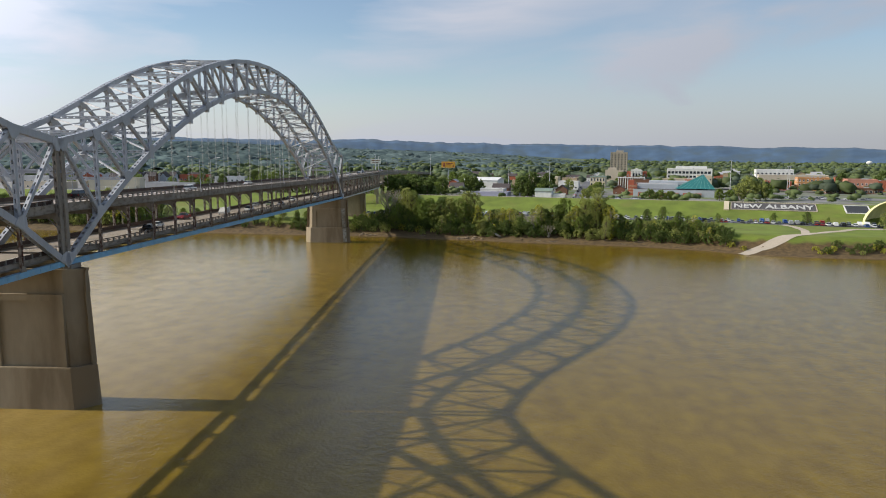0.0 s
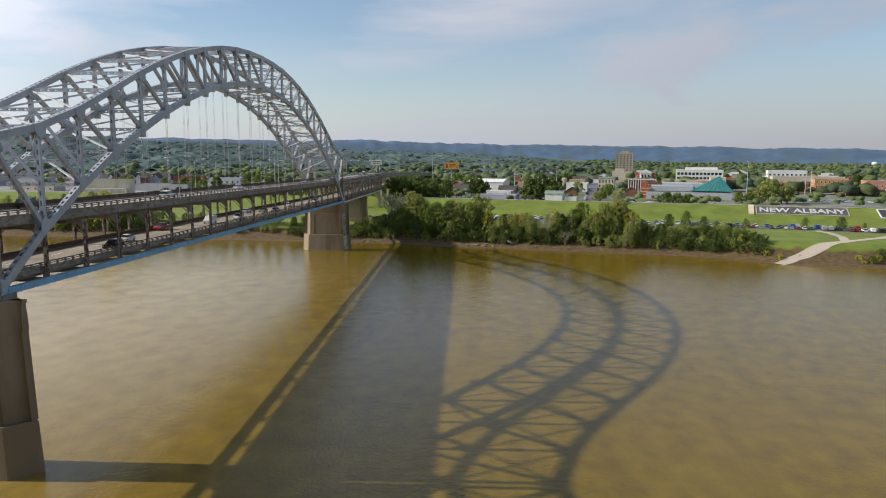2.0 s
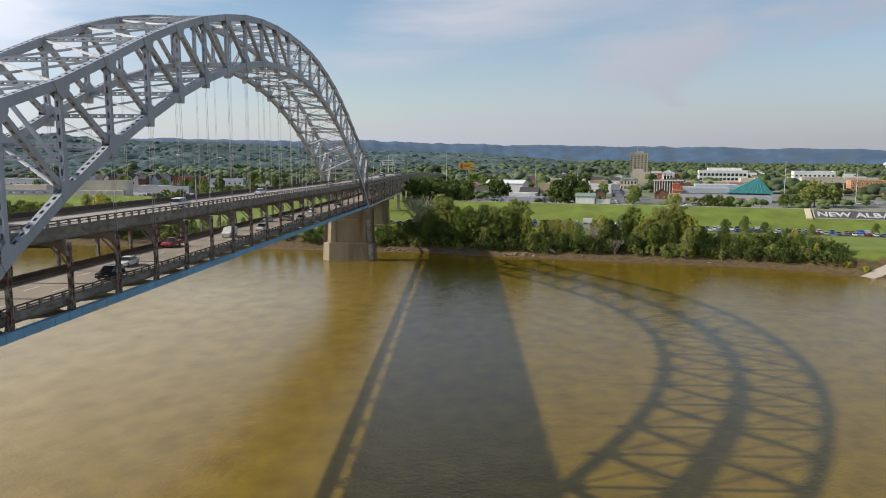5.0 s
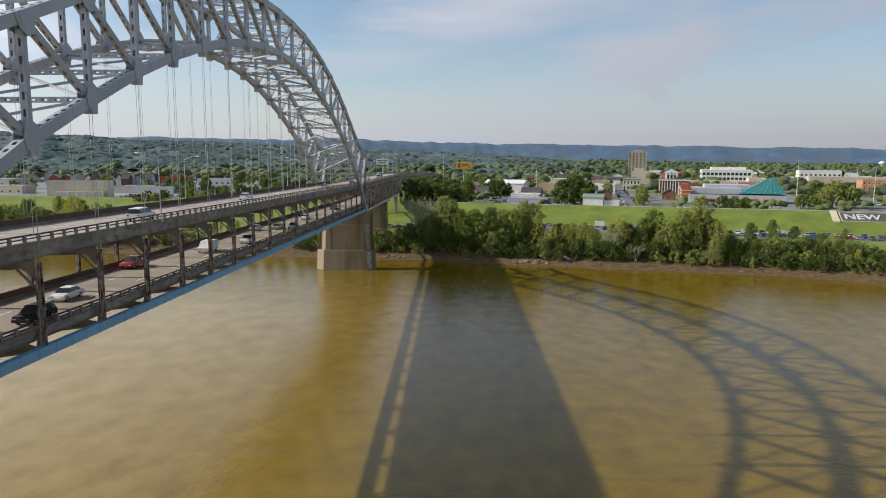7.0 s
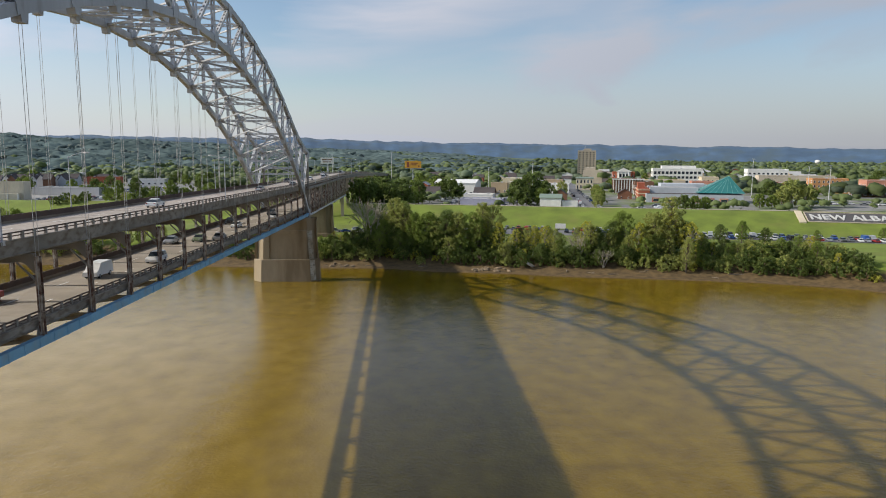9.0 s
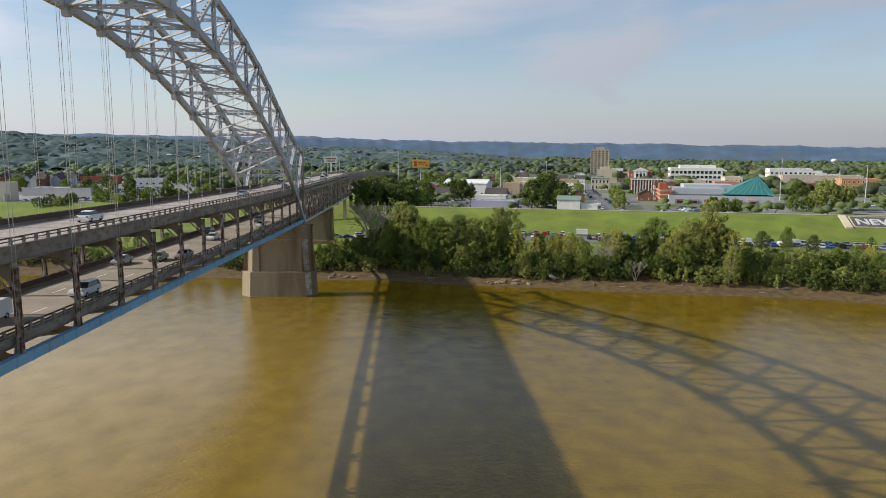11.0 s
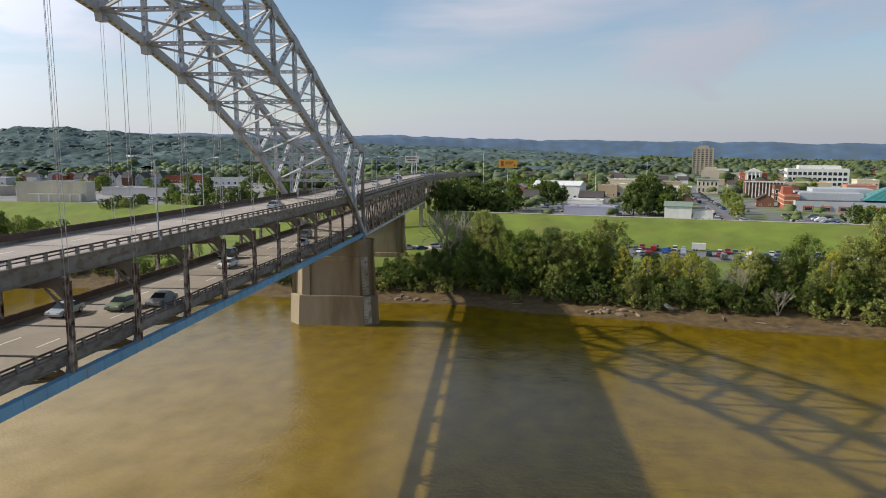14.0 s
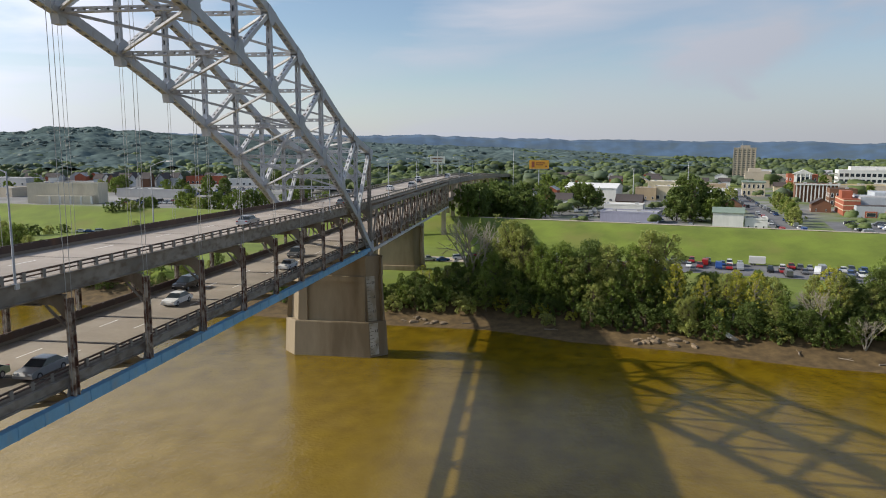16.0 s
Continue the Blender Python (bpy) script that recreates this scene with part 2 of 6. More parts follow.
def ground_material():
    """Grass and scrub; bare mud low on the bank."""
    m = material("grass and bank mud", (0.142, 0.190, 0.021), 0.95, 0, 0.24, 0.4, 0.3, (0.165, 0.175, 0.034), 0.36, 0.06)
    n, l = m.node_tree.nodes, m.node_tree.links
    b = n["Principled BSDF"]
    grass = b.inputs["Base Color"].links[0].from_socket
    co, sep = n.new("ShaderNodeTexCoord"), n.new("ShaderNodeSeparateXYZ")
    l.new(co.outputs["Object"], sep.inputs[0])
    t = n.new("ShaderNodeTexNoise")
    t.inputs["Scale"].default_value, t.inputs["Detail"].default_value = 0.15, 6
    l.new(co.outputs["Object"], t.inputs["Vector"])
    add = n.new("ShaderNodeMath")
    add.operation = "MULTIPLY_ADD"
    add.inputs[1].default_value = 4.5
    l.new(t.outputs["Fac"], add.inputs[0])
    l.new(sep.outputs["Z"], add.inputs[2])
    f = n.new("ShaderNodeMapRange")
    f.inputs["From Min"].default_value, f.inputs["From Max"].default_value = 6.6, 8.2
    l.new(add.outputs[0], f.inputs["Value"])
    t2 = n.new("ShaderNodeTexNoise")
    t2.inputs["Scale"].default_value, t2.inputs["Detail"].default_value = 0.5, 8
    l.new(co.outputs["Object"], t2.inputs["Vector"])
    mud = n.new("ShaderNodeValToRGB")
    mud.color_ramp.elements[0].position, mud.color_ramp.elements[1].position = 0.3, 0.7
    mud.color_ramp.elements[0].color = (0.062, 0.039, 0.014, 1)
    mud.color_ramp.elements[1].color = (0.150, 0.098, 0.038, 1)
    l.new(t2.outputs["Fac"], mud.inputs["Fac"])
    x = n.new("ShaderNodeMix")
    x.data_type = "RGBA"
    l.new(f.outputs["Result"], x.inputs["Factor"])
    l.new(mud.outputs["Color"], x.inputs["A"])
    l.new(grass, x.inputs["B"])
    wood = n.new("ShaderNodeMapRange")
    wood.inputs["From Min"].default_value, wood.inputs["From Max"].default_value = 820, 940
    l.new(sep.outputs["Y"], wood.inputs["Value"])
    y = n.new("ShaderNodeMix")
    y.data_type = "RGBA"
    y.inputs["B"].default_value = (0.095, 0.128, 0.058, 1)
    l.new(wood.outputs["Result"], y.inputs["Factor"])
    l.new(x.outputs["Result"], y.inputs["A"])
    l.new(y.outputs["Result"], b.inputs["Base Color"])
    return m


# ---- mesh helpers ----
class Shape:
    """Collects vertices and faces for one mesh."""

    def __init__(self):
        self.v, self.f = [], []

    def poly(self, pts):
        k = len(self.v)
        self.v += [tuple(p) for p in pts]
        self.f.append(tuple(range(k, k + len(pts))))
        return self

    def hexa(self, c):
        """Eight corners: four below, four above, both anticlockwise from above."""
        k = len(self.v)
        self.v += [tuple(p) for p in c]
        for q in ((3, 2, 1, 0), (4, 5, 6, 7), (0, 1, 5, 4), (1, 2, 6, 5), (2, 3, 7, 6), (3, 0, 4, 7)):
            self.f.append(tuple(k + i for i in q))
        return self

    def box(self, x0, x1, y0, y1, z0, z1):
        return self.hexa([(x0, y0, z0), (x1, y0, z0), (x1, y1, z0), (x0, y1, z0), (x0, y0, z1), (x1, y0, z1), (x1, y1, z1), (x0, y1, z1)])

    def beam(self, a, b, w, h, side=(1, 0, 0)):
        """A bar from a to b; w along side, h across it."""
        a, b = Vector(a), Vector(b)
        d = (b - a).normalized()
        s = Vector(side)
        s = (s - d * s.dot(d)).normalized() * (w / 2)
        u = d.cross(s).normalized() * (h / 2)
        return self.hexa([a - s - u, a + s - u, b + s - u, b - s - u, a - s + u, a + s + u, b + s + u, b - s + u])

    def tube(self, a, b, r0, r1=None, n=8, cap=True):
        a, b = Vector(a), Vector(b)
        r1 = r0 if r1 is None else r1
        d = (b - a).normalized()
        s = d.orthogonal().normalized()
        u = d.cross(s)
        k = len(self.v)
        for p, r in ((a, r0), (b, r1)):
            for i in range(n):
                t = 2 * math.pi * i / n
                self.v.append(tuple(p + (s * math.cos(t) + u * math.sin(t)) * r))
        for i in range(n):
            j = (i + 1) % n
            self.f.append((k + i, k + j, k + n + j, k + n + i))
        if cap:
            self.f.append(tuple(k + i for i in reversed(range(n))))
            self.f.append(tuple(k + n + i for i in range(n)))
        return self

    def prism(self, outline, z0, z1):
        """An upright prism over an outline that runs anticlockwise; z0, z1 numbers."""
        k, n = len(self.v), len(outline)
        self.v += [(x, y, z0) for x, y in outline] + [(x, y, z1) for x, y in outline]
        self.f.append(tuple(k + i for i in reversed(range(n))))
        self.f.append(tuple(k + n + i for i in range(n)))
        for i in range(n):
            j = (i + 1) % n
            self.f.append((k + i, k + j, k + n + j, k + n + i))
        return self

    def loft(self, rings):
        """Rings of equal length joined into a closed skin."""
        k, n = len(self.v), len(rings[0])
        for r in rings:
            self.v += [tuple(p) for p in r]
        for a in range(len(rings) - 1):
            for i in range(n):
                j = (i + 1) % n
                self.f.append((k + a * n + i, k + a * n + j, k + (a + 1) * n + j, k + (a + 1) * n + i))
        self.f.append(tuple(k + i for i in reversed(range(n))))
        self.f.append(tuple(k + (len(rings) - 1) * n + i for i in range(n)))
        return self

    def laced(self, a, b, w, h, side=(1, 0, 0), pitch=1.5, plate=0.05, open_faces=(-1, 1)):
        """A built-up box: two solid side plates, and cover plates pierced by a row of holes. w along side."""
        a, b = Vector(a), Vector(b)
        length = (b - a).length
        d = (b - a).normalized()
        s = Vector(side)
        s = (s - d * s.dot(d)).normalized()
        u = d.cross(s).normalized()
        n = max(2, round(length / pitch))
        for sg in (-1, 1):
            o = s * (sg * (w / 2 - plate / 2))
            self.beam(a + o, b + o, plate, h, s)
            cover = u * (sg * (h / 2 - plate / 2 - 0.003))
            if sg not in open_faces:
                self.beam(a + cover, b + cover, w - 2 * plate, plate, s)
                continue
            rail = w * 0.25
            for q in (-1, 1):
                p = s * (q * (w / 2 - plate - rail / 2))
                self.beam(a + cover + p, b + cover + p, rail, plate, s)
            for i in range(n + 1):
                lo, hi = max(0, (i - 0.27) / n), min(1, (i + 0.27) / n)
                self.beam(a + d * (length * lo) + cover, a + d * (length * hi) + cover, w * 0.52, plate * 0.9, s)
        return self

    def mesh(self, name, smooth=False):
        me = bpy.data.meshes.new(name)
        me.from_pydata(self.v, [], self.f)
        if smooth:
            me.polygons.foreach_set("use_smooth", [True] * len(me.polygons))
        me.update()
        return me


def part(name, shape, mat, parent=None, label="", smooth=False):
    me = shape if isinstance(shape, bpy.types.Mesh) else shape.mesh(name, smooth)
    if not me.materials:
        me.materials.append(mat)
    ob = new(name, me)
    ob.parent = parent
    return tagged(ob, label)


def thing(name, label, category, at=(0, 0, 0), group="", kind=""):
    ob = new(name)
    ob.matrix_world = pose(*at)
    return tagged(ob, label, category, group, kind)


def smoothstep(a, b, x):
    t = min(1, max(0, (x - a) / (b - a)))
    return t * t * (3 - 2 * t)


def along(table, x):
    """A value between the rows (x, value) of a short table."""
    return float(np.interp(x, [r[0] for r in table], [r[1] for r in table]))


# ---- ground, river ----
SHORE = ((-3000, 330), (-400, 300), (-120, 283), (-53, 278), (8, 271), (33, 270), (53, 262), (80, 257), (100, 250), (124, 246), (165, 237), (190, 226), (204, 214), (230, 206), (260, 204), (400, 190), (3000, 60))
CREST = ((-3000, 640), (-400, 452), (-240, 430), (0, 402), (105, 377), (240, 344), (303, 323), (400, 295), (3000, -300))
TOWN, CREST_Z, TERRACE = 11.0, 16.2, 7.6


def shore(x):
    return along(SHORE, x)


def crest(x):
    return along(CREST, x)


def hill(x, y):
    """The wooded hills beyond the town."""
    r, az = math.hypot(x - 40, y), math.atan2(x - 40, y)
    e = along(((-1.3, 64), (-0.69, 59), (-0.656, 59.5), (-0.63, 62), (-0.607, 72.5), (-0.574, 71), (-0.558, 72.5), (-0.538, 63.5), (-0.507, 65), (-0.471, 59.5), (-0.435, 57), (-0.372, 56), (-0.30, 50), (-0.22, 43), (-0.1, 36), (0.0, 30), (0.08, 22), (0.15, 11), (0.22, 4), (0.3, 0), (1.3, 0)), az)
    z = e * smoothstep(930, 1720, r) * (0.96 + 0.10 * noise.noise(Vector((x / 160, y / 160, 0)))) + 9 * noise.noise(Vector((x / 240, y / 240, 4))) * smoothstep(950, 1150, r) * (1 - smoothstep(1450, 1650, r)) * min(1, e / 40)
    return z


def ground_z(x, y):
    d = y - shore(x)
    if d < 60:
        z = -2.5 + 2.7 * smoothstep(-14, 0.5, d) + 1.5 * smoothstep(0, 9, d) + (TERRACE - 1.7) * smoothstep(7, 22, d)
    else:
        z = TERRACE
    c = y - crest(x)
    if c > -38:
        up = TERRACE + (CREST_Z - TERRACE) * min(1, max(0, (c + 34) / 32))
        down = TOWN + (CREST_Z - TOWN) * (1 - min(1, max(0, (c - 3) / 22)))
        z = max(z, up) if c < 0 else down
    z += 0.25 * noise.noise(Vector((x / 9, y / 9, 3))) * smoothstep(0.5, 6, d) * (1 - smoothstep(-60, -30, c))
    if y > 800:
        z += hill(x, y)
    return z


def grid_lines(spans):
    out = []
    for a, b, step in spans:
        n = max(1, round((b - a) / step))
        out += [a + (b - a) * i / n for i in range(n)]
    return out + [spans[-1][1]]


gx = grid_lines(((-4600, -900, 180), (-900, -330, 40), (-330, -40, 8), (-40, 330, 4), (330, 700, 20), (700, 4600, 180)))
gy = grid_lines(((-1500, 150, 150), (150, 200, 10), (200, 320, 2.5), (320, 480, 4), (480, 800, 25), (800, 2400, 55), (2400, 4700, 180)))
G = Shape()
G.v = [(x, y, ground_z(x, y)) for y in gy for x in gx]
W = len(gx)
G.f = [(j * W + i, j * W + i + 1, (j + 1) * W + i + 1, (j + 1) * W + i) for j in range(len(gy) - 1) for i in range(W - 1)]
tagged(part("ground", G, ground_material(), None, "grassy riverbank, levee and town ground", True), "", "ground", "", "structure")
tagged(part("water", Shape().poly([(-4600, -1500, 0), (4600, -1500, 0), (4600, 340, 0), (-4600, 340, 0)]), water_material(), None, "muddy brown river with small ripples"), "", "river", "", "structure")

# ---- the arch bridge ----
SPAN, PANELS = 243.84, 22
P = SPAN / PANELS
LOW = (0.0, 7.1, 13.5, 19.2, 23.8, 28.1, 31.7, 34.7, 37.2, 39.0, 40.0, 40.4)
TOP = (20.5, 22.6, 26.0, 30.3, 34.7, 38.6, 41.9, 44.5, 46.6, 48.0, 48.75, 49.0)
HX = 7.6
ROAD = 6.3


def tie_z(y):
    return 27.78 - 0.0145 * y


def node(k, side, upper):
    y = k * P
    h = (TOP if upper else LOW)[min(k, PANELS - k)]
    return Vector((side * HX, y, tie_z(y) + h - (0.6 if h == 0 else 0)))


def guard_rail(parent, x, y0, y1, base, level, mat, step=2.2, single=True):
    """A curb with two rails on short posts, beside a roadway."""
    n = round((y1 - y0) / step)
    c = Shape().hexa([(x - 0.2, y0, base(y0) + level), (x + 0.2, y0, base(y0) + level), (x + 0.2, y1, base(y1) + level), (x - 0.2, y1, base(y1) + level)] +
                     [(x - 0.2, y0, base(y0) + level + 0.32), (x + 0.2, y0, base(y0) + level + 0.32), (x + 0.2, y1, base(y1) + level + 0.32), (x - 0.2, y1, base(y1) + level + 0.32)])
    part("curb", c, CURB, parent, "stained concrete curb")
    for h, t in ((0.66, 0.10), (0.98, 0.15)):
        part("rail", Shape().beam((x, y0, base(y0) + level + h), (x, y1, base(y1) + level + h), 0.12, t), PARAPET, parent, "dark brown rail")
    me, posts = None, Shape()
    for i in range(n + 1):
        y = y0 + (y1 - y0) * i / n
        z = base(y) + level + 0.3
        if single:
            if me is None:
                me = Shape().box(-0.11, 0.11, -0.17, 0.17, 0, 0.72).mesh("post")
            part("rail_post", me, mat, parent).location = (x, y, z)
        else:
            posts.box(x - 0.11, x + 0.11, y - 0.17, y + 0.17, z, z + 0.72)
    if not single:
        tagged(part("distant_railing", posts, mat, parent), kind="stuff")


def arch_span():
    br = thing("arch_bridge", "grey double-deck steel tied-arch truss bridge with blue tie girder", "bridge", (0.8, 1.6, 0))
    for side in (-1, 1):
        out = (1, 0, 0)
        for k in range(PANELS):
            a, b = node(k, side, False), node(k + 1, side, False)
            part("lower_chord", Shape().laced(a, b, 0.95, 1.2, (1, 0, 0), 1.45), STEEL, br)
            a, b = node(k, side, True), node(k + 1, side, True)
            s = Shape().laced(a, b, 0.95, 1.15, (1, 0, 0), 1.45)
            part("upper_chord", s, STEEL, br)
            ya, yb = k * P, (k + 1) * P
            z0, z1 = tie_z(ya) - 0.5, tie_z(yb) - 0.5
            g = Shape()
            x = side * HX
            g.hexa([(x - 0.35, ya, z0 - 1.0), (x + 0.35, ya, z0 - 1.0), (x + 0.35, yb, z1 - 1.0), (x - 0.35, yb, z1 - 1.0), (x - 0.35, ya, z0), (x + 0.35, ya, z0), (x + 0.35, yb, z1), (x - 0.35, yb, z1)])
            for j in range(4):
                y = ya + P * (j + 0.5) / 4
                z = tie_z(y) - 0.5
                g.box(x - 0.41, x + 0.41, y - 0.03, y + 0.03, z - 1.03, z + 0.02)
            part("tie_girder", g, BLUE_STEEL, br, "blue painted tie girder with stiffeners")
        for k in range(PANELS + 1):
            lo, up = node(k, side, False), node(k, side, True)
            part("vertical_post", Shape().laced(lo, up, 0.7, 0.62 if k not in (0, PANELS) else 0.9), STEEL if k not in (0, PANELS) else DECK_STEEL, br)
            for q, up_side in ((lo, False), (up, True)):
                d = node(min(PANELS, k + 1), side, up_side) - node(max(0, k - 1), side, up_side)
                d.normalize()
                g = Shape()
                for sx in (-0.53, 0.53):
                    p = q + Vector((sx, 0, 0))
                    v = Vector((0, -d.z, d.y)) * (-1 if up_side else 1)
                    pts = [p - d * 1.5 - v * 0.55, p + d * 1.5 - v * 0.55, p + d * 1.3 + v * 0.75, p + d * 0.5 + v * 1.75, p - d * 0.5 + v * 1.75, p - d * 1.3 + v * 0.75]
                    t = Vector((0.03, 0, 0))
                    g.loft([[w - t for w in pts], [w + t for w in pts]])
                if not up_side and 3 <= k <= PANELS - 3:
                    g.hexa([(q.x - 0.5, q.y - 0.55, q.z - 1.5), (q.x + 0.5, q.y - 0.55, q.z - 1.5), (q.x + 0.5, q.y + 0.55, q.z - 1.5), (q.x - 0.5, q.y + 0.55, q.z - 1.5),
                            (q.x - 0.5, q.y - 0.8, q.z), (q.x + 0.5, q.y - 0.8, q.z), (q.x + 0.5, q.y + 0.8, q.z), (q.x - 0.5, q.y + 0.8, q.z)])
                part("gusset_plate", g, STEEL, br)
            if 3 <= k <= PANELS - 3:
                for dy in (-0.32, 0.32):
                    part("hanger_cable", Shape().tube((lo.x, lo.y + dy, tie_z(k * P) - 0.3), (lo.x, lo.y + dy, lo.z - 1.4), 0.027, n=5, cap=False), CABLE, br)
        for k in range(PANELS // 2):
            for a, b in ((node(k, side, True), node(k + 1, side, False)), (node(PANELS - k, side, True), node(PANELS - k - 1, side, False))):
                part("diagonal", Shape().laced(a, b, 0.7, 0.6), STEEL_LIGHT if b.y > SPAN / 2 else STEEL, br)
    for upper in (True, False):
        ks = range(0, PANELS + 1) if upper else range(2, PANELS - 1)
        for k in ks:
            a, b = node(k, -1, upper), node(k, 1, upper)
            part("cross_strut", Shape().laced(a, b, 0.6, 0.5, (0, 0, 1), 1.4), STEEL_LIGHT if upper else STEEL, br)
        for k in list(ks)[:-1]:
            for sg in (-1, 1):
                a, b = node(k, sg, upper), node(k + 1, -sg, upper)
                part("lateral_brace", Shape().beam(a, b, 0.3, 0.34, (0, 0, 1)), STEEL_LIGHT if upper else STEEL, br)
    for k in (0, 1, 2, PANELS - 2, PANELS - 1, PANELS):
        a, b = node(k, -1, True), node(k, 1, True)
        z = tie_z(k * P) + 15.2
        m = Vector((0, k * P, max(z, a.z - 8.5)))
        for p in (a, b):
            q = Vector((p.x * 0.98, p.y, m.z - 1.0))
            part("portal_brace", Shape().beam(q, Vector((0, p.y, a.z)), 0.4, 0.45, (0, 1, 0)), STEEL, br)
        part("portal_strut", Shape().laced(Vector((-HX, k * P, m.z)), Vector((HX, k * P, m.z)), 0.6, 0.5, (0, 0, 1)), STEEL, br)

    # the two decks
    def slab(name, level, half, thick, mat, label):
        s = Shape()
        z0, z1 = tie_z(0) + level, tie_z(SPAN) + level
        s.hexa([(-half, 0, z0 - thick), (half, 0, z0 - thick), (half, SPAN, z1 - thick), (-half, SPAN, z1 - thick), (-half, 0, z0), (half, 0, z0), (half, SPAN, z1), (-half, SPAN, z1)])
        part(name, s, mat, br, label)
        for off in (-2.0, 2.0):
            d = Shape()
            for i in range(20):
                y = 3 + i * 12.2
                d.hexa([(off - 0.09, y, tie_z(y) + level + 0.004), (off + 0.09, y, tie_z(y) + level + 0.004), (off + 0.09, y + 3.4, tie_z(y + 3.4) + level + 0.004), (off - 0.09, y + 3.4, tie_z(y + 3.4) + level + 0.004),
                        (off - 0.09, y, tie_z(y) + level + 0.012), (off + 0.09, y, tie_z(y) + level + 0.012), (off + 0.09, y + 3.4, tie_z(y + 3.4) + level + 0.012), (off - 0.09, y + 3.4, tie_z(y + 3.4) + level + 0.012)])
            tagged(part("lane_dashes", d, LINE_WHITE, br, "white dashed lane paint"), kind="stuff")
        j = Shape()
        for k in range(PANELS + 1):
            y = min(SPAN - 0.1, max(0.1, k * P))
            j.box(-half + 0.5, half - 0.5, y - 0.07, y + 0.07, tie_z(y) + level + 0.003, tie_z(y) + level + 0.010)
        tagged(part("expansion_joints", j, BLACK, br, "dark transverse deck joints"), kind="stuff")
        for side in (-1, 1):
            guard_rail(br, side * (ROAD + 0.25), 0.2, SPAN - 0.2, tie_z, level, DECK_STEEL, 2.2, side == 1)
            f0, f1 = (-1.05, 0.30) if level > 5 else (-0.36, 0.30)
            for xc, w, lo, hi in ((6.95, 0.14, f0, f1), (7.02, 0.34, f0 - 0.08, f0 - 0.004), (7.0, 0.3, f1 + 0.004, f1 + 0.07)):
                xc *= side
                fb = Shape().hexa([(xc - w / 2, 0.1, z0 + lo), (xc + w / 2, 0.1, z0 + lo), (xc + w / 2, SPAN - 0.1, z1 + lo), (xc - w / 2, SPAN - 0.1, z1 + lo), (xc - w / 2, 0.1, z0 + hi), (xc + w / 2, 0.1, z0 + hi), (xc + w / 2, SPAN - 0.1, z1 + hi), (xc - w / 2, SPAN - 0.1, z1 + hi)])
                part("fascia_beam" if hi - lo > 0.3 else "fascia_flange", fb, FASCIA, br, "weathered grey brown fascia steel")
        x = -ROAD - 0.12
        pp = Shape().hexa([(x - 0.04, 0.2, z0 + 0.3), (x + 0.04, 0.2, z0 + 0.3), (x + 0.04, SPAN - 0.2, z1 + 0.3), (x - 0.04, SPAN - 0.2, z1 + 0.3), (x - 0.04, 0.2, z0 + 0.95), (x + 0.04, 0.2, z0 + 0.95), (x + 0.04, SPAN - 0.2, z1 + 0.95), (x - 0.04, SPAN - 0.2, z1 + 0.95)])
        part("parapet_panel", pp, PARAPET, br, "dark rust brown parapet plate")
        deep = 0.5 if level < 5 else 0.9
        for xs in (-6.2, -3.3, 0, 3.3, 6.2) if level < 5 else (-6.5, -3.3, 0, 3.3, 6.5):
            b = Shape()
            for w, lo, hi in ((0.12, -thick - deep, -thick), (0.42, -thick - deep - 0.06, -thick - deep + 0.02), (0.42, -thick - 0.06, -thick - 0.004)):
                b.hexa([(xs - w / 2, 0, z0 + lo), (xs + w / 2, 0, z0 + lo), (xs + w / 2, SPAN, z1 + lo), (xs - w / 2, SPAN, z1 + lo), (xs - w / 2, 0, z0 + hi), (xs + w / 2, 0, z0 + hi), (xs + w / 2, SPAN, z1 + hi), (xs - w / 2, SPAN, z1 + hi)])
            part("stringer", b, DECK_STEEL, br)

    slab("upper_deck", 9.2, 6.85, 0.35, ASPHALT, "pale concrete upper roadway")
    slab("lower_deck", 0.7, 6.85, 0.35, WORN_DECK, "worn brown grey concrete lower roadway")
    for k in range(PANELS + 1):
        y, t = k * P, tie_z(k * P)
        f = Shape()
        f.box(-7.3, 7.3, y - 0.05, y + 0.05, t - 1.2, t - 0.55).box(-7.3, 7.3, y - 0.25, y + 0.25, t - 1.26, t - 1.18)
        part("floor_beam", f, DECK_STEEL, br)
        f = Shape()
        ring = [(-7.25, 7.9), (-7.25, 5.9), (-7.1, 5.9), (-6.9, 6.2), (-6.3, 6.85), (-5.9, 7.0), (5.9, 7.0), (6.3, 6.85), (6.9, 6.2), (7.1, 5.9), (7.25, 5.9), (7.25, 7.9)]
        f.loft([[(a, y - 0.06, t + b) for a, b in ring], [(a, y + 0.06, t + b) for a, b in ring]])
        f.box(-7.25, 7.25, y - 0.28, y + 0.28, t + 7.8, t + 7.88).box(-5.2, 5.2, y - 0.28, y + 0.28, t + 6.93, t + 7.01)
        for sg in (-1, 1):
            f.beam((sg * 7.4, y, t + 5.0), (sg * 5.5, y, t + 6.95), 0.26, 0.12, (0, 1, 0))
        part("upper_floor_beam", f, DECK_STEEL, br, "weathered floor beam with gusset knees")
        if k in (0, PANELS):
            continue
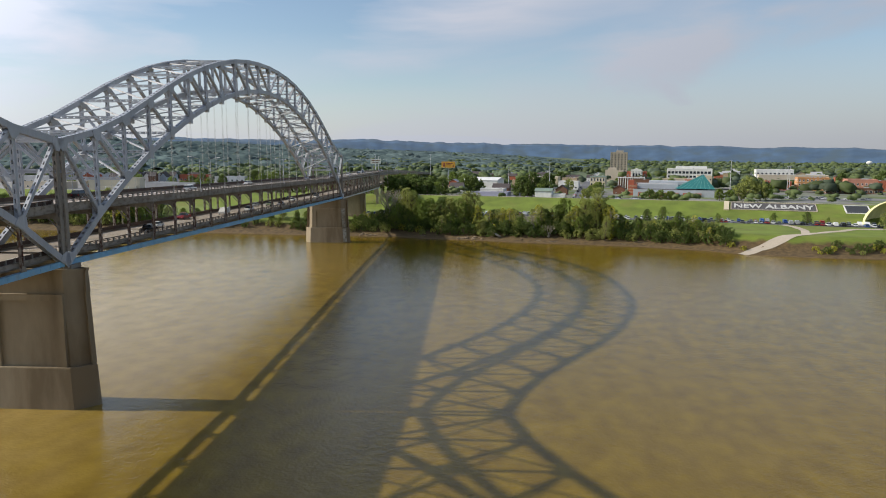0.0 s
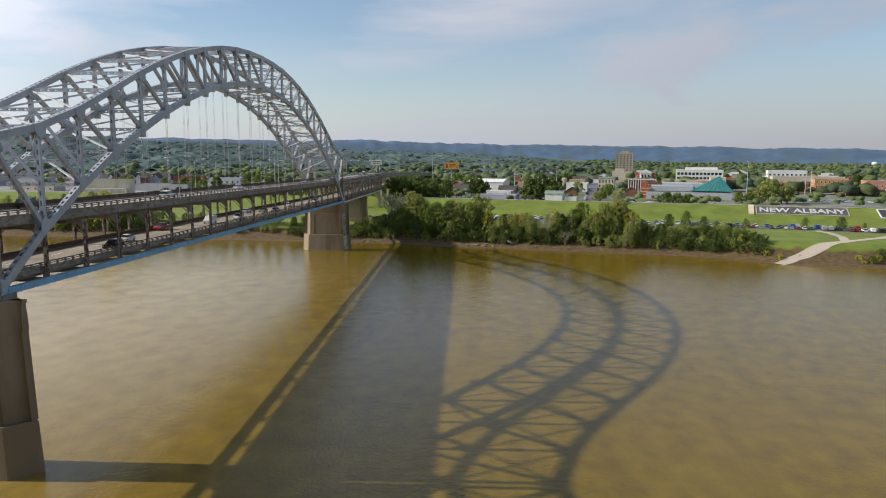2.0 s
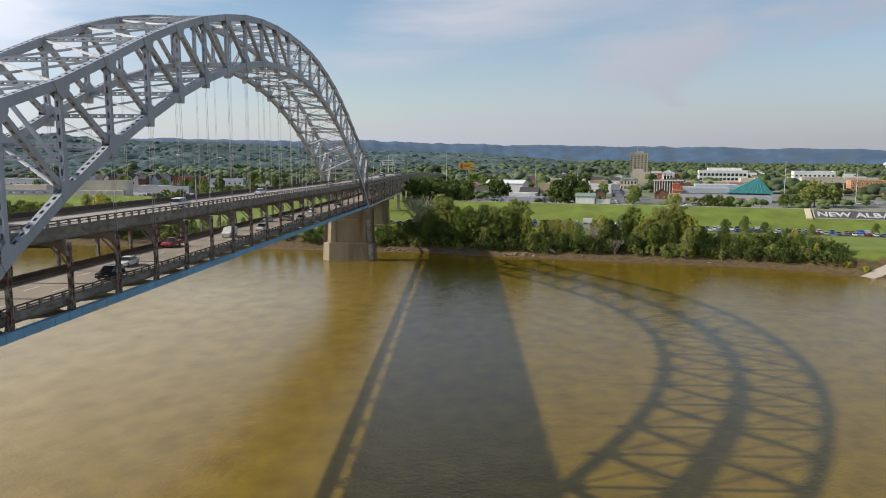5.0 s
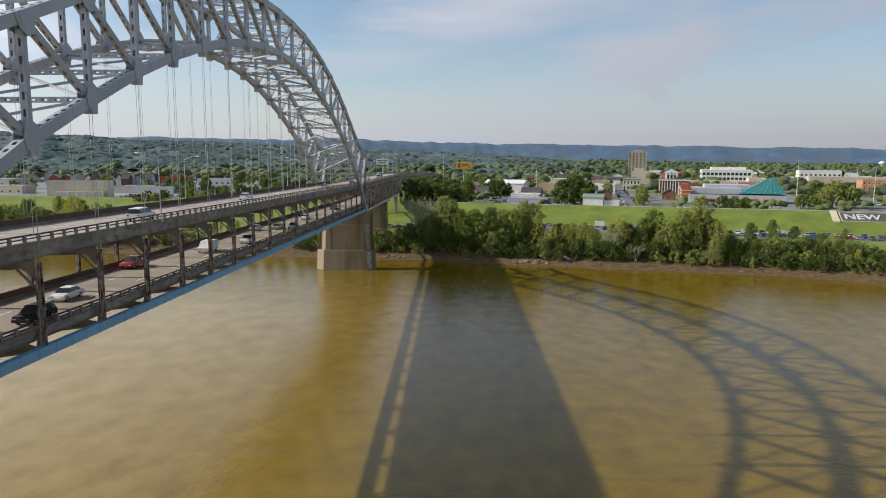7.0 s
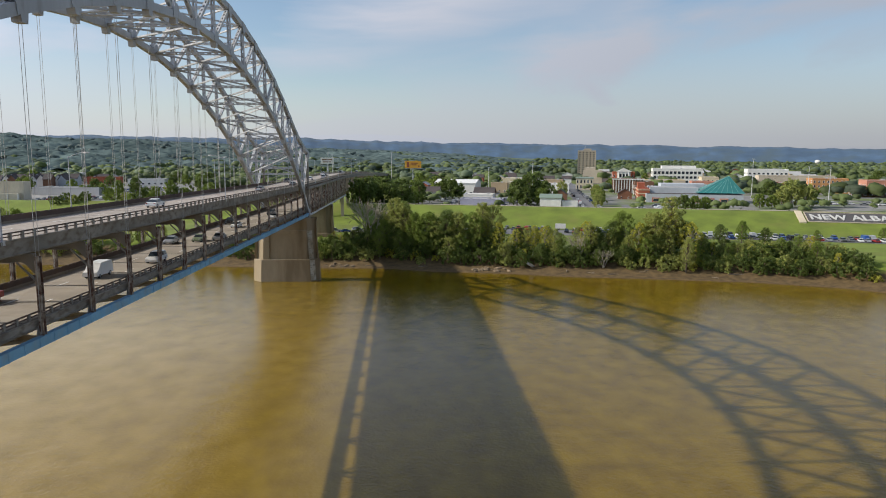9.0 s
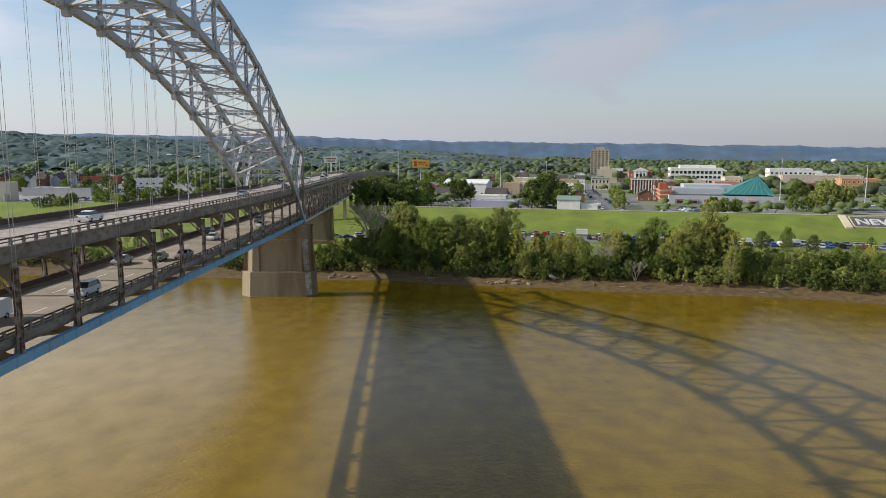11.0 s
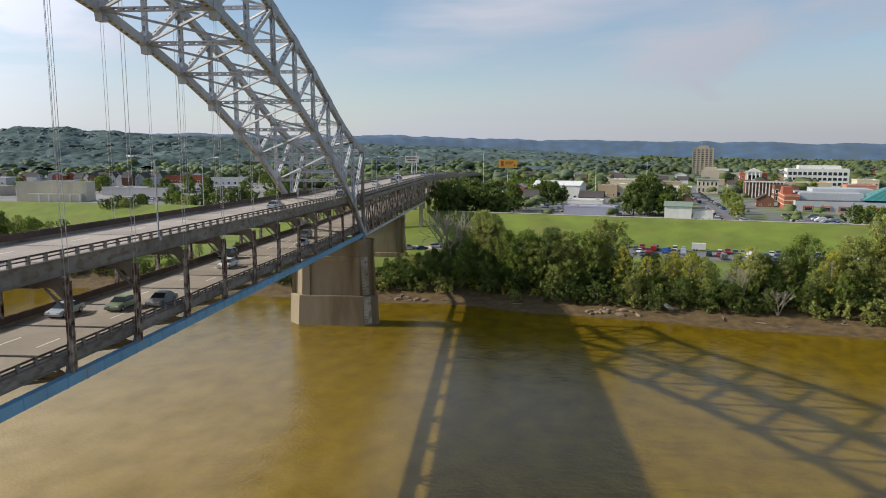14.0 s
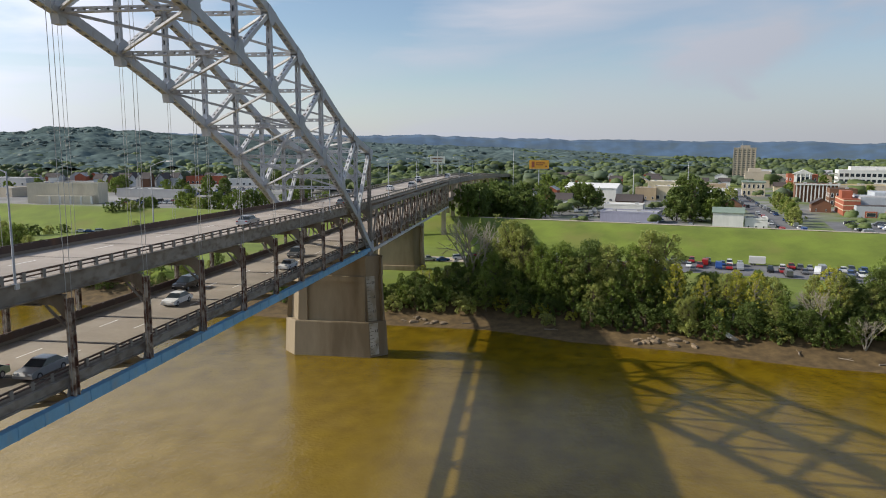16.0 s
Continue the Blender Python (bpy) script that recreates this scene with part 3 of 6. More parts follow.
        for side in (-1, 1):
            x = side * HX
            c = Shape()
            for sy in (-0.25, 0.25):
                c.box(x - 0.23, x + 0.23, y + sy - 0.04, y + sy + 0.04, t - 0.5, t + 7.6)
            c.box(x - 0.05, x + 0.05, y - 0.21, y + 0.21, t - 0.5, t + 7.6)
            for z in (1.9, 3.4, 4.9):
                c.box(x - 0.24, x + 0.24, y - 0.22, y + 0.22, t + z, t + z + 0.05)
            g = Shape()
            ring = [(-0.75, -0.5), (0.75, -0.5), (0.55, 0.0), (0.38, 0.5), (-0.38, 0.5), (-0.55, 0.0)]
            g.loft([[(x - 0.33, y + a, t + b) for a, b in ring], [(x - 0.29, y + a, t + b) for a, b in ring]])
            part("deck_column", c, RUSTY, br, "rust-streaked deck column")
            part("column_base_plate", g, DECK_STEEL, br)
        if k < PANELS - 1:
            for sg in (-1, 1):
                part("bottom_lateral", Shape().beam((sg * 7.2, y, t - 1.0), (-sg * 7.2, y + P, tie_z(y + P) - 1.0), 0.25, 0.25), DECK_STEEL, br)
    return br


north_span = arch_span()
south_span = copy_thing(north_span, pose(0.8, 0.0, 0, 0, 0, 180))
far_posts = Shape()
for child in list(south_span.children):
    if child.name.startswith("rail_post"):
        x, y, z = child.location
        far_posts.box(x - 0.11, x + 0.11, y - 0.17, y + 0.17, z, z + 0.72)
        bpy.data.objects.remove(child)
tagged(part("distant_railing", far_posts, DECK_STEEL, south_span), kind="stuff")


def pier(name, x, y, half_x, half_y, z_ledge, z_top, base_z, label, recess=True, gauge=False):
    """A concrete pier with cut corners: a wider base block, then a shaft with a sunk panel on each broad face."""
    p = thing(name, label, "bridge pier", (x, y, 0), "bridge piers")

    def ring(hx, hy, cut):
        return [(-hx + cut, -hy), (hx - cut, -hy), (hx, -hy + cut), (hx, hy - cut), (hx - cut, hy), (-hx + cut, hy), (-hx, hy - cut), (-hx, -hy + cut)]

    cut = 3.2
    rings = []
    for z, g in ((base_z, 1.25), (z_ledge - 0.25, 0.8), (z_ledge, 0.7)):
        rings.append([(a, b, z) for a, b in ring(half_x + g, half_y + g * 0.5, cut)])
    part("base_block", Shape().loft(rings), PIER_CONCRETE, p, "water-stained base block")
    rings = []
    for z, g in ((z_ledge - 0.02, 0.35), (z_top - 4.4, -0.15), (z_top - 4.4, 0.0), (z_top - 0.5, -0.1), (z_top - 0.5, 0.1), (z_top, 0.1)):
        rings.append([(a, b, z) for a, b in ring(half_x + g, half_y - (0.3 if z > z_top - 4.3 else 0.55), cut - 0.1)])
    part("shaft", Shape().loft(rings), PIER_CONCRETE, p, "tapered concrete shaft")
    if recess:
        for sy in (-1, 1):
            fr = Shape()
            yf = half_y - 0.6
            w, z0, z1 = half_x - cut - 1.9, z_ledge + 0.01, z_top - 5.6
            for x0, x1, a, c in ((-half_x + cut, -w, z0, z1), (w, half_x - cut, z0, z1), (-half_x + cut, half_x - cut, z1, z_top - 4.4)):
                fr.box(x0, x1, *sorted((sy * yf, sy * (yf + 0.62))), a, c)
            part("face_frame", fr, PIER_CONCRETE, p)
    if gauge:
        def corner(z):
            if z < z_ledge - 0.2:
                g = 1.25 + (0.8 - 1.25) * (z - base_z) / (z_ledge - 0.25 - base_z)
                return half_x + g, half_y + g * 0.5, cut
            g = 0.35 - 0.5 * (z - z_ledge) / (z_top - 4.4 - z_ledge)
            return half_x + g, half_y - 0.55, cut - 0.1

        def across(z, t, lift):
            hx, hy, c = corner(z)
            a, e = Vector((hx - c, -hy, z)), Vector((hx, -hy + c, z))
            return a.lerp(e, t) + Vector((0.7, -0.7, 0)) * lift

        for z0, z1 in ((0.5, z_ledge - 0.3), (z_ledge + 0.06, z_top - 4.5)):
            q = [[across(z, 0.04, -0.1), across(z, 0.04, 0.08), across(z, 0.52, 0.08), across(z, 0.52, -0.1)] for z in (z0, z1)]
            board = part("gauge_board", Shape().loft(q), GAUGE, p, "worn white painted gauge board")
            for i in range(int((z1 - z0) / 0.8)):
                z = z0 + 0.4 + i * 0.8
                e = 0.18 if i % 2 else 0.28
                q = [[across(w, 0.05, 0.05), across(w, 0.05, 0.095), across(w, e, 0.095), across(w, e, 0.05)] for w in (z, z + 0.11)]
                part("gauge_tick", Shape().loft(q), FADED, board)
                if i % 4 == 2:
                    for e in (0.34, 0.44):
                        q = [[across(w, e, 0.05), across(w, e, 0.095), across(w, e + 0.05, 0.095), across(w, e + 0.05, 0.05)] for w in (z - 0.2, z + 0.4)]
                        part("gauge_mark", Shape().loft(q), FADED, board)
    bear = Shape()
    for sx in (-HX, HX):
        bear.box(sx - 0.7, sx + 0.7, -1.6, 1.6, z_top - 0.01, z_top + 0.75)
    part("bearing_pedestals", bear, DECK_STEEL, p)
    return p


pier("bridge_pier", 0.8, 2.7, 10.3, 2.9, 7.8, 25.6, -3, "stained concrete river pier under the bridge")
pier("bridge_pier", 0.8, 243.9, 10.7, 2.9, 7.8, 22.3, -3, "sunlit stained concrete river pier near the bank", gauge=True)

# ---- trees and woods ----
LEAF_DARK = leaf_material("dark green leaves", (0.132, 0.180, 0.042), 0.24, 0.16)
LEAF_MID = leaf_material("green leaves", (0.215, 0.282, 0.056), 0.24, 0.16)
LEAF_OLIVE = leaf_material("olive green leaves", (0.345, 0.375, 0.105), 0.24, 0.16)
LEAF_YELLOW = leaf_material("yellow green leaves", (0.47, 0.455, 0.070), 0.24, 0.16)
# the woodland and foothill leaf colours have distance haze mixed in
LEAF_WOOD_HAZY = leaf_material("haze-tinted woodland canopy leaves", (0.118, 0.158, 0.146), 0.08, 0.03)
LEAF_FOOT_HAZY = leaf_material("haze-tinted foothill treetop leaves", (0.126, 0.166, 0.102), 0.10, 0.03)
LEAF_TOWN = leaf_material("town treetop leaves", (0.140, 0.182, 0.066), 0.18, 0.03)
rng = np.random.default_rng(7)


def leaf_quads(centres, radii, count, size, ragged=0.6):
    """Leaf sprays, as small blades, spread through many small uneven clumps."""
    n = len(centres)
    d = rng.normal(size=(n, count, 3))
    d /= np.linalg.norm(d, axis=2, keepdims=True)
    r = np.asarray(radii)[:, None, None] * (0.35 + 0.8 * rng.random((n, count, 1)))
    form = np.stack([0.75 + 0.5 * rng.random(n), 0.75 + 0.5 * rng.random(n), 0.65 + 0.75 * rng.random(n)], 1)[:, None, :]
    c = (np.asarray(centres)[:, None, :] + d * r * form).reshape(-1, 3)
    nrm = d.reshape(-1, 3) + rng.normal(size=(n * count, 3)) * ragged
    nrm /= np.linalg.norm(nrm, axis=1, keepdims=True)
    a = np.cross(nrm, rng.normal(size=nrm.shape))
    a /= np.linalg.norm(a, axis=1, keepdims=True) + 1e-9
    b = np.cross(nrm, a)
    s = size * (0.5 + 0.9 * rng.random((len(c), 1)))
    v = np.stack([c - a * s - b * s * 0.45, c + b * s * 0.75, c + a * s - b * s * 0.3], 1).reshape(-1, 3)
    f = np.arange(len(v)).reshape(-1, 3)
    return v, f


def leaf_mesh(name, centres, radii, count, size):
    v, f = leaf_quads(centres, radii, count, size)
    me = bpy.data.meshes.new(name)
    me.from_pydata(v.tolist(), [], f.tolist())
    return me


def tree(label, h, r, leaf, clumps=42, count=46, size=0.42, low=0.12, lean=0.0, trunk=BARK, loose=0.0, name="tree"):
    """A tree that stands at the origin: a tapered, forked trunk with limbs, and a ragged crown of leaf clumps."""
    ob = thing(name, label, name)
    s = Shape()
    top = Vector((lean, 0, h * 0.82))
    knots = [Vector((0, 0, -0.6)), Vector((lean * 0.2 + 0.1, 0.1, h * 0.22)), Vector((lean * 0.5, -0.2, h * 0.5)), top]
    rad = [0.028 * h, 0.021 * h, 0.013 * h, 0.004 * h]
    for i in range(3):
        s.tube(knots[i], knots[i + 1], rad[i], rad[i + 1], 7, False)
    cs, rs = [], []
    for i in range(clumps):
        t = low + (1 - low) * (i + 0.5) / clumps
        ang = i * 2.399 + rng.random() * 0.8
        env = r * (math.sin(math.pi * min(1, 0.22 + 0.64 * t)) ** 0.6) * (1 - 0.45 * max(0, t - 0.72) / 0.28) * (0.35 + 0.75 * rng.random() ** 0.7)
        lobe = 1 + 0.28 * math.sin(2 * ang + h) + 0.16 * math.sin(3 * ang + 7 * t)
        c = Vector((lean * t + env * lobe * math.cos(ang), env * lobe * math.sin(ang), h * (t * 0.92 + 0.07 * rng.random())))
        cs.append(c)
        rs.append(r * (0.13 + 0.16 * rng.random()) * (1 - loose))
        if i % 3 == 0:
            root = knots[1].lerp(top, max(0, t - 0.25))
            s.tube(root, c, 0.008 * h, 0.002 * h, 5, False)
    part("trunk", s, trunk, ob)
    part("crown", leaf_mesh("crown", cs, rs, count, size), leaf, ob)
    return ob


def bare_tree(label, h):
    ob = thing("tree", label, "tree")
    s = Shape()

    def grow(p, d, length, r, depth):
        q = p + d * length
        s.tube(p, q, r, r * 0.62, 6, False)
        if depth == 0:
            return
        for _ in range(3):
            e = (d + Vector(rng.normal(size=3)) * 0.42 + Vector((0, 0, 0.12))).normalized()
            grow(p.lerp(q, 0.6 + 0.4 * rng.random()), e, length * (0.6 + 0.2 * rng.random()), r * 0.55, depth - 1)

    for k in range(4):
        grow(Vector((0, 0, -0.5)), Vector((0.35 * math.cos(k * 1.6), 0.35 * math.sin(k * 1.6), 1)).normalized(), h * 0.36, 0.02 * h, 4)
    part("trunk", s, BARE_BARK, ob, "bare pale branches")
    cs = [Vector((rng.normal() * h * 0.2, rng.normal() * h * 0.2, h * (0.35 + 0.5 * rng.random()))) for _ in range(14)]
    part("crown", leaf_mesh("crown", cs, [1.0] * 14, 10, 0.3), LEAF_OLIVE, ob, "thin remaining foliage")
    return ob


BANK = [
    tree("dense dark green riverbank tree", 15, 4.8, LEAF_DARK, 137, 84, 0.20, 0.08),
    tree("dense green riverbank tree", 15, 4.4, LEAF_MID, 130, 81, 0.19, 0.12, 0.6),
    tree("tall ragged riverbank tree in green leaf", 18, 4.0, LEAF_OLIVE, 120, 72, 0.18, 0.16, -0.8, loose=0.15),
    tree("olive green riverbank tree with open crown", 15, 4.2, LEAF_OLIVE, 105, 69, 0.18, 0.18, 0.4, loose=0.18),
    tree("yellowing riverbank tree with thin crown", 14, 3.6, LEAF_YELLOW, 87, 58, 0.16, 0.24, 0.3, BARE_BARK, loose=0.25),
    tree("slender green riverbank tree", 13, 3.0, LEAF_MID, 100, 72, 0.18, 0.12),
]
SHRUB = [
    tree("low dark green bank shrub", 4.5, 2.6, LEAF_DARK, 30, 46, 0.26, 0.02, name="shrub"),
    tree("low olive bank shrub", 3.6, 2.4, LEAF_OLIVE, 28, 44, 0.24, 0.02, name="shrub"),
    tree("low yellow green bank shrub", 2.6, 2.2, LEAF_YELLOW, 22, 40, 0.22, 0.02, name="shrub"),
]
TOWN_TREES = [
    tree("broad dark green town tree", 13, 6.0, LEAF_DARK, 56, 40, 0.6, 0.14),
    tree("rounded green town tree", 11, 4.8, LEAF_MID, 48, 36, 0.52, 0.16),
    tree("light olive green town tree", 10, 4.4, LEAF_OLIVE, 44, 36, 0.48, 0.16),
]
BARE = bare_tree("pale half-bare tree on the bank", 17)
protos = BANK + SHRUB + TOWN_TREES + [BARE]


def plant(proto, x, y, scale=1.0, turn=None, group="riverbank trees", z=None):
    t = copy_thing(proto, pose(x, y, (ground_z(x, y) if z is None else z) - 0.1, 0, 0, rng.random() * 360 if turn is None else turn) @ Matrix.Scale(scale, 4))
    t.scale = (scale, scale, scale * (0.92 + 0.16 * rng.random()))
    return tagged(t, group=group)


# heights of the tree line along the bank
LINE = ((-260, 14), (-170, 17), (-148, 19), (-136, 17), (-126, 15), (-112, 9), (-93, 7), (-60, 8), (-20, 7), (3, 5.2), (15, 6), (24, 6.5), (28, 8), (32, 14), (35, 18), (38, 20.5), (42, 19.5), (47, 17.5), (51, 15), (54, 13), (59, 16), (67, 15), (71, 18.5), (74, 18.5), (78, 13.5), (82, 12), (86, 11.3), (92, 9.6), (98, 11), (102, 8.8), (107, 9.3), (110, 12), (113, 12.3), (116, 8.5), (122, 10), (129, 14.8), (137, 17), (143, 19), (149, 17), (154, 9.3), (160, 7), (175, 6.3), (183, 8.5), (188, 10), (195, 9), (202, 4.5))


def bank_trees():
    x = -262.0
    while x < 203:
        h = along(LINE, x) * (1.16 if 76 < x < 128 else 1.0)
        for row, (off, f) in enumerate(((12, 0.66), (17, 1.0), (22, 0.85))):
            px, py = x + rng.normal() * 1.3, shore(x) + off + rng.normal() * 1.6
            if -9 < px < 11 and row > 0:
                continue
            kind = BANK[int(rng.choice(6, p=(0.24, 0.28, 0.14, 0.15, 0.06, 0.13)))]
            if 128 < px < 160 and row == 1 and rng.random() < 0.6:
                kind = BANK[int(rng.choice((3, 4)))]
            base = 15 if kind is not BANK[2] else 18
            hh = h * f * (0.84 + 0.22 * rng.random())
            if row == 2 and 60 < x:
                if rng.random() < 0.35:
                    continue
                hh *= 0.82
            plant(kind, px, py, hh / base)
        for off in (9.5, 13.5) if x > -20 else (11,):
            kind = SHRUB[int(rng.choice(3, p=(0.6, 0.33, 0.07)))]
            plant(kind, x + rng.normal() * 1.6, shore(x) + off + rng.normal() * 1.2, 0.8 + 0.6 * rng.random(), group="riverbank shrubs")
        x += 4.3 if x > -20 else 8.0


bank_trees()
for x, y, k, sc in ((13, 284, 0, 0.38), (22, 286, 1, 0.4), (33, 296, 0, 0.8), (5, 283, 0, 0.36), (9, 282, 1, 0.4), (16, 282, 0, 0.42), (19, 284, 5, 0.46), (25, 283, 0, 0.45), (11, 287, 0, 0.4), (17, 289, 1, 0.4), (7, 287, 5, 0.42), (29, 285, 0, 0.55), (22, 291, 0, 0.42)):
    plant(BANK[k], x, y, sc)
for i in range(24):
    x = 154 + i * 2.1
    plant(SHRUB[int(rng.integers(0, 2))], x, shore(x) + 15 + 9 * rng.random(), 0.8 + 0.6 * rng.random(), group="riverbank shrubs")
plant(BARE, 27.5, 290, 1.34)
plant(BARE, 33.0, 294, 1.0)
plant(BARE, 109, shore(109) + 13, 0.72)
plant(BARE, 117, shore(117) + 9, 0.55)
for x, off, k, sc in ((72, 18, 2, 1.12), (38, 18, 2, 1.16), (63, 17, 3, 1.08), (131, 15, 4, 1.05), (137, 18, 3, 1.12), (143, 18, 2, 1.2), (112, 17, 4, 0.95), (100, 16, 3, 0.75), (92, 15, 4, 0.7)):
    plant(BANK[k], x, shore(x) + off, sc)
for x in range(206, 330, 5):
    for _ in range(2):
        px = x + rng.normal() * 2
        if abs(px - 222) > 14:
            plant(SHRUB[int(rng.integers(0, 3))], px, shore(px) + 5 + rng.random() * 7, 0.5 + 0.5 * rng.random(), group="riverbank shrubs")
for x, y, k, sc in ((176, 290, 0, 0.55), (184, 287, 1, 0.6), (192, 283, 0, 0.5), (213, 281, 5, 0.5), (246, 288, 1, 0.42), (262, 282, 0, 0.5), (272, 279, 5, 0.36), (283, 240, 3, 0.8), (288, 246, 0, 0.6), (295, 238, 1, 0.7)):
    plant(BANK[k], x, y, sc, group="park trees")
plant(BANK[4], -136.5, shore(-136.5) + 10, 1.75)
plant(BANK[4], -141, shore(-141) + 13, 1.4)


def lobe_mesh(centres, radii):
    """A rounded, uneven lump of closed foliage at each centre."""
    n, seg = len(centres), 7
    form = [(math.cos(e) * math.cos(6.283 * (k + j * 0.5) / seg), math.cos(e) * math.sin(6.283 * (k + j * 0.5) / seg), 0.62 * math.sin(e)) for j, e in enumerate((-0.55, 0.15, 0.8)) for k in range(seg)] + [(0, 0, 0.62)]
    v = np.asarray(form)[None] * (0.85 + 0.7 * rng.random((n, len(form), 1))) * np.asarray(radii)[:, None, None] + np.asarray(centres)[:, None, :]
    f = []
    for j in range(2):
        for k in range(seg):
            a, b = j * seg + k, j * seg + (k + 1) % seg
            f += [(a, b, a + seg), (b, b + seg, a + seg)]
    f += [(2 * seg + k, 2 * seg + (k + 1) % seg, 3 * seg) for k in range(seg)]
    f = np.asarray(f)[None] + (np.arange(n) * len(form))[:, None, None]
    return v.reshape(-1, 3), f.reshape(-1, 3)


def woods(name, label, spots, radius, count, size, leaf):
    """Many crowns in one sheet of canopy, each of uneven lobes fringed with leaf sprays."""
    cs, rs = [], []
    for x, y, z in spots:
        r = radius * (0.55 + 0.75 * rng.random())
        for k in range(3):
            a = 2.1 * k + 6.28 * rng.random()
            cs.append((x + 0.5 * r * math.cos(a), y + 0.5 * r * math.sin(a), z + radius * 0.15 + r * (0.1 + 0.5 * rng.random())))
            rs.append(r * (0.40 + 0.32 * rng.random()))
    lv, lf = lobe_mesh(cs, rs)
    v, f = leaf_quads(cs, rs, count, size, 0.32)
    me = bpy.data.meshes.new(name)
    me.from_pydata(np.concatenate([lv, v]).tolist(), [], np.concatenate([lf, f + len(lv)]).tolist())
    me.polygons.foreach_set("use_smooth", [True] * len(me.polygons))
    tagged(part(name, me, leaf, None, label), "", "woods", "", "stuff")


def canopy_sheet():
    """The closed canopy of the hills: one rounded bump for each crown."""
    na, nr = 480, 230
    v, high = [], []
    for j in range(nr):
        r = 900 + 960 * (j / (nr - 1))
        for i in range(na):
            az = -1.06 + 1.32 * i / (na - 1)
            x, y = 40 + r * math.sin(az), r * math.cos(az)
            h = hill(x, y)
            d = noise.voronoi(Vector((x / 13.0, y / 13.0, 0.3)))[0][0]
            lift = 8.0 - 5.0 * d * d - 1.5 * d + 4.0 * noise.noise(Vector((x / 40, y / 40, 1)))
            high.append(h > 3)
            v.append((x, y, TOWN + h + lift))
    s = Shape()
    s.v = v
    s.f = [(j * na + i, j * na + i + 1, (j + 1) * na + i + 1, (j + 1) * na + i) for j in range(nr - 1) for i in range(na - 1) if high[j * na + i]]
    return s


# canopy green shifted to blue grey, so the colour itself carries the haze
HILL_HAZE = material("haze-tinted wooded hill canopy", (0.116, 0.156, 0.150), 1.0, 0, 0.3, 0.03, 0.0, (0.078, 0.108, 0.104), 0.45, 0.02)
HILL_HAZE.node_tree.nodes["Principled BSDF"].inputs["Specular IOR Level"].default_value = 0.0
tagged(part("hill_woods", canopy_sheet(), HILL_HAZE, None, "hazy blue-green wooded hills behind the town", True), "", "woods", "", "stuff")
spots, low_spots = [], []
for k in range(9500):
    az = -0.95 + 1.2 * rng.random()
    r = 940 + 880 * rng.random() ** 0.8
    x, y = 40 + r * math.sin(az), r * math.cos(az)
    h = hill(x, y)
    if h > 22 + 14 * noise.noise(Vector((x / 90, y / 90, 8))):
        spots.append((x, y, TOWN + h + 2.5))
    elif h > 3:
        low_spots.append((x, y, TOWN + h + 2.5))
woods("hill_trees", "taller crowns on the wooded hills", [(x, y, z - 1.5) for x, y, z in spots[::3]], 6.0, 6, 0.8, LEAF_WOOD_HAZY)
woods("foothill_trees", "hazy green crowns at the foot of the hills", [(x, y, z - 4.5) for x, y, z in low_spots[0::2]], 7.0, 6, 0.7, LEAF_FOOT_HAZY)
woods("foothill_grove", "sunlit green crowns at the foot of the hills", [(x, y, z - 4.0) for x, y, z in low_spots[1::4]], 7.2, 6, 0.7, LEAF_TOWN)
woods("foothill_thicket", "dark crowns at the foot of the hills", [(x, y, z - 4.5) for x, y, z in low_spots[3::4]], 7.0, 6, 0.7, LEAF_WOOD_HAZY)
spots = []
for _ in range(9500):
    az = -0.8 + 1.65 * rng.random()
    r = 640 + 2000 * rng.random() ** 1.5
    x, y = 40 + r * math.sin(az), r * math.cos(az)
    grove = noise.noise(Vector((x / 70, y / 70, 2))) > -0.12 or y > 1100
    if grove and hill(x, y) <= 8 and not (x > 150 and y < 1050 and rng.random() < 0.82) and not (x < -140 and y < 770) and not (60 < x < 240 and y < 800 and rng.random() < 0.7):
        spots.append((x, y, ground_z(x, y) + 0.5 + 3 * rng.random()))
woods("town_canopy", "green treetops between the town's streets", spots[0::3] + spots[1::3], 7.4, 9, 0.7, LEAF_TOWN)
woods("dark_town_canopy", "darker treetops between the town's streets", [(x, y, z - 1) for x, y, z in spots[2::3]], 7.8, 9, 0.7, LEAF_FOOT_HAZY)

# the last blue ridge, with distance haze mixed into its base colour
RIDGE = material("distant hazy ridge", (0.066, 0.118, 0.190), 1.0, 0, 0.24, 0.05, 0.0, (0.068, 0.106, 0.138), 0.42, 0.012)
SKYLINE = ((-1.0, 0.0175), (-0.385, 0.0180), (-0.237, 0.0167), (-0.167, 0.0185), (-0.097, 0.0160), (-0.061, 0.0141), (-0.009, 0.0139), (0.041, 0.0115), (0.076, 0.0128), (0.145, 0.0113), (0.194, 0.0093), (0.218, 0.0116), (0.27, 0.0099), (0.328, 0.0090), (0.38, 0.0077), (0.453, 0.0070), (0.53, 0.0056), (0.598, 0.0045), (1.0, 0.003))
rs = Shape()
for i in range(641):
    az = -1.0 + 2.0 * i / 640
    e = along(SKYLINE, az) + 0.0014 + 0.0022 * noise.noise(Vector((i / 16.0, 0, 2))) + 0.0016 * noise.noise(Vector((i / 5.0, 0, 7))) + 0.0005 * rng.random()
    for r, z in ((3300, 8), (3500, 46 + 3500 * e * 0.75), (3650, 46 + 3650 * e), (3900, 30)):
        rs.v.append((40 + r * math.sin(az), r * math.cos(az), z))
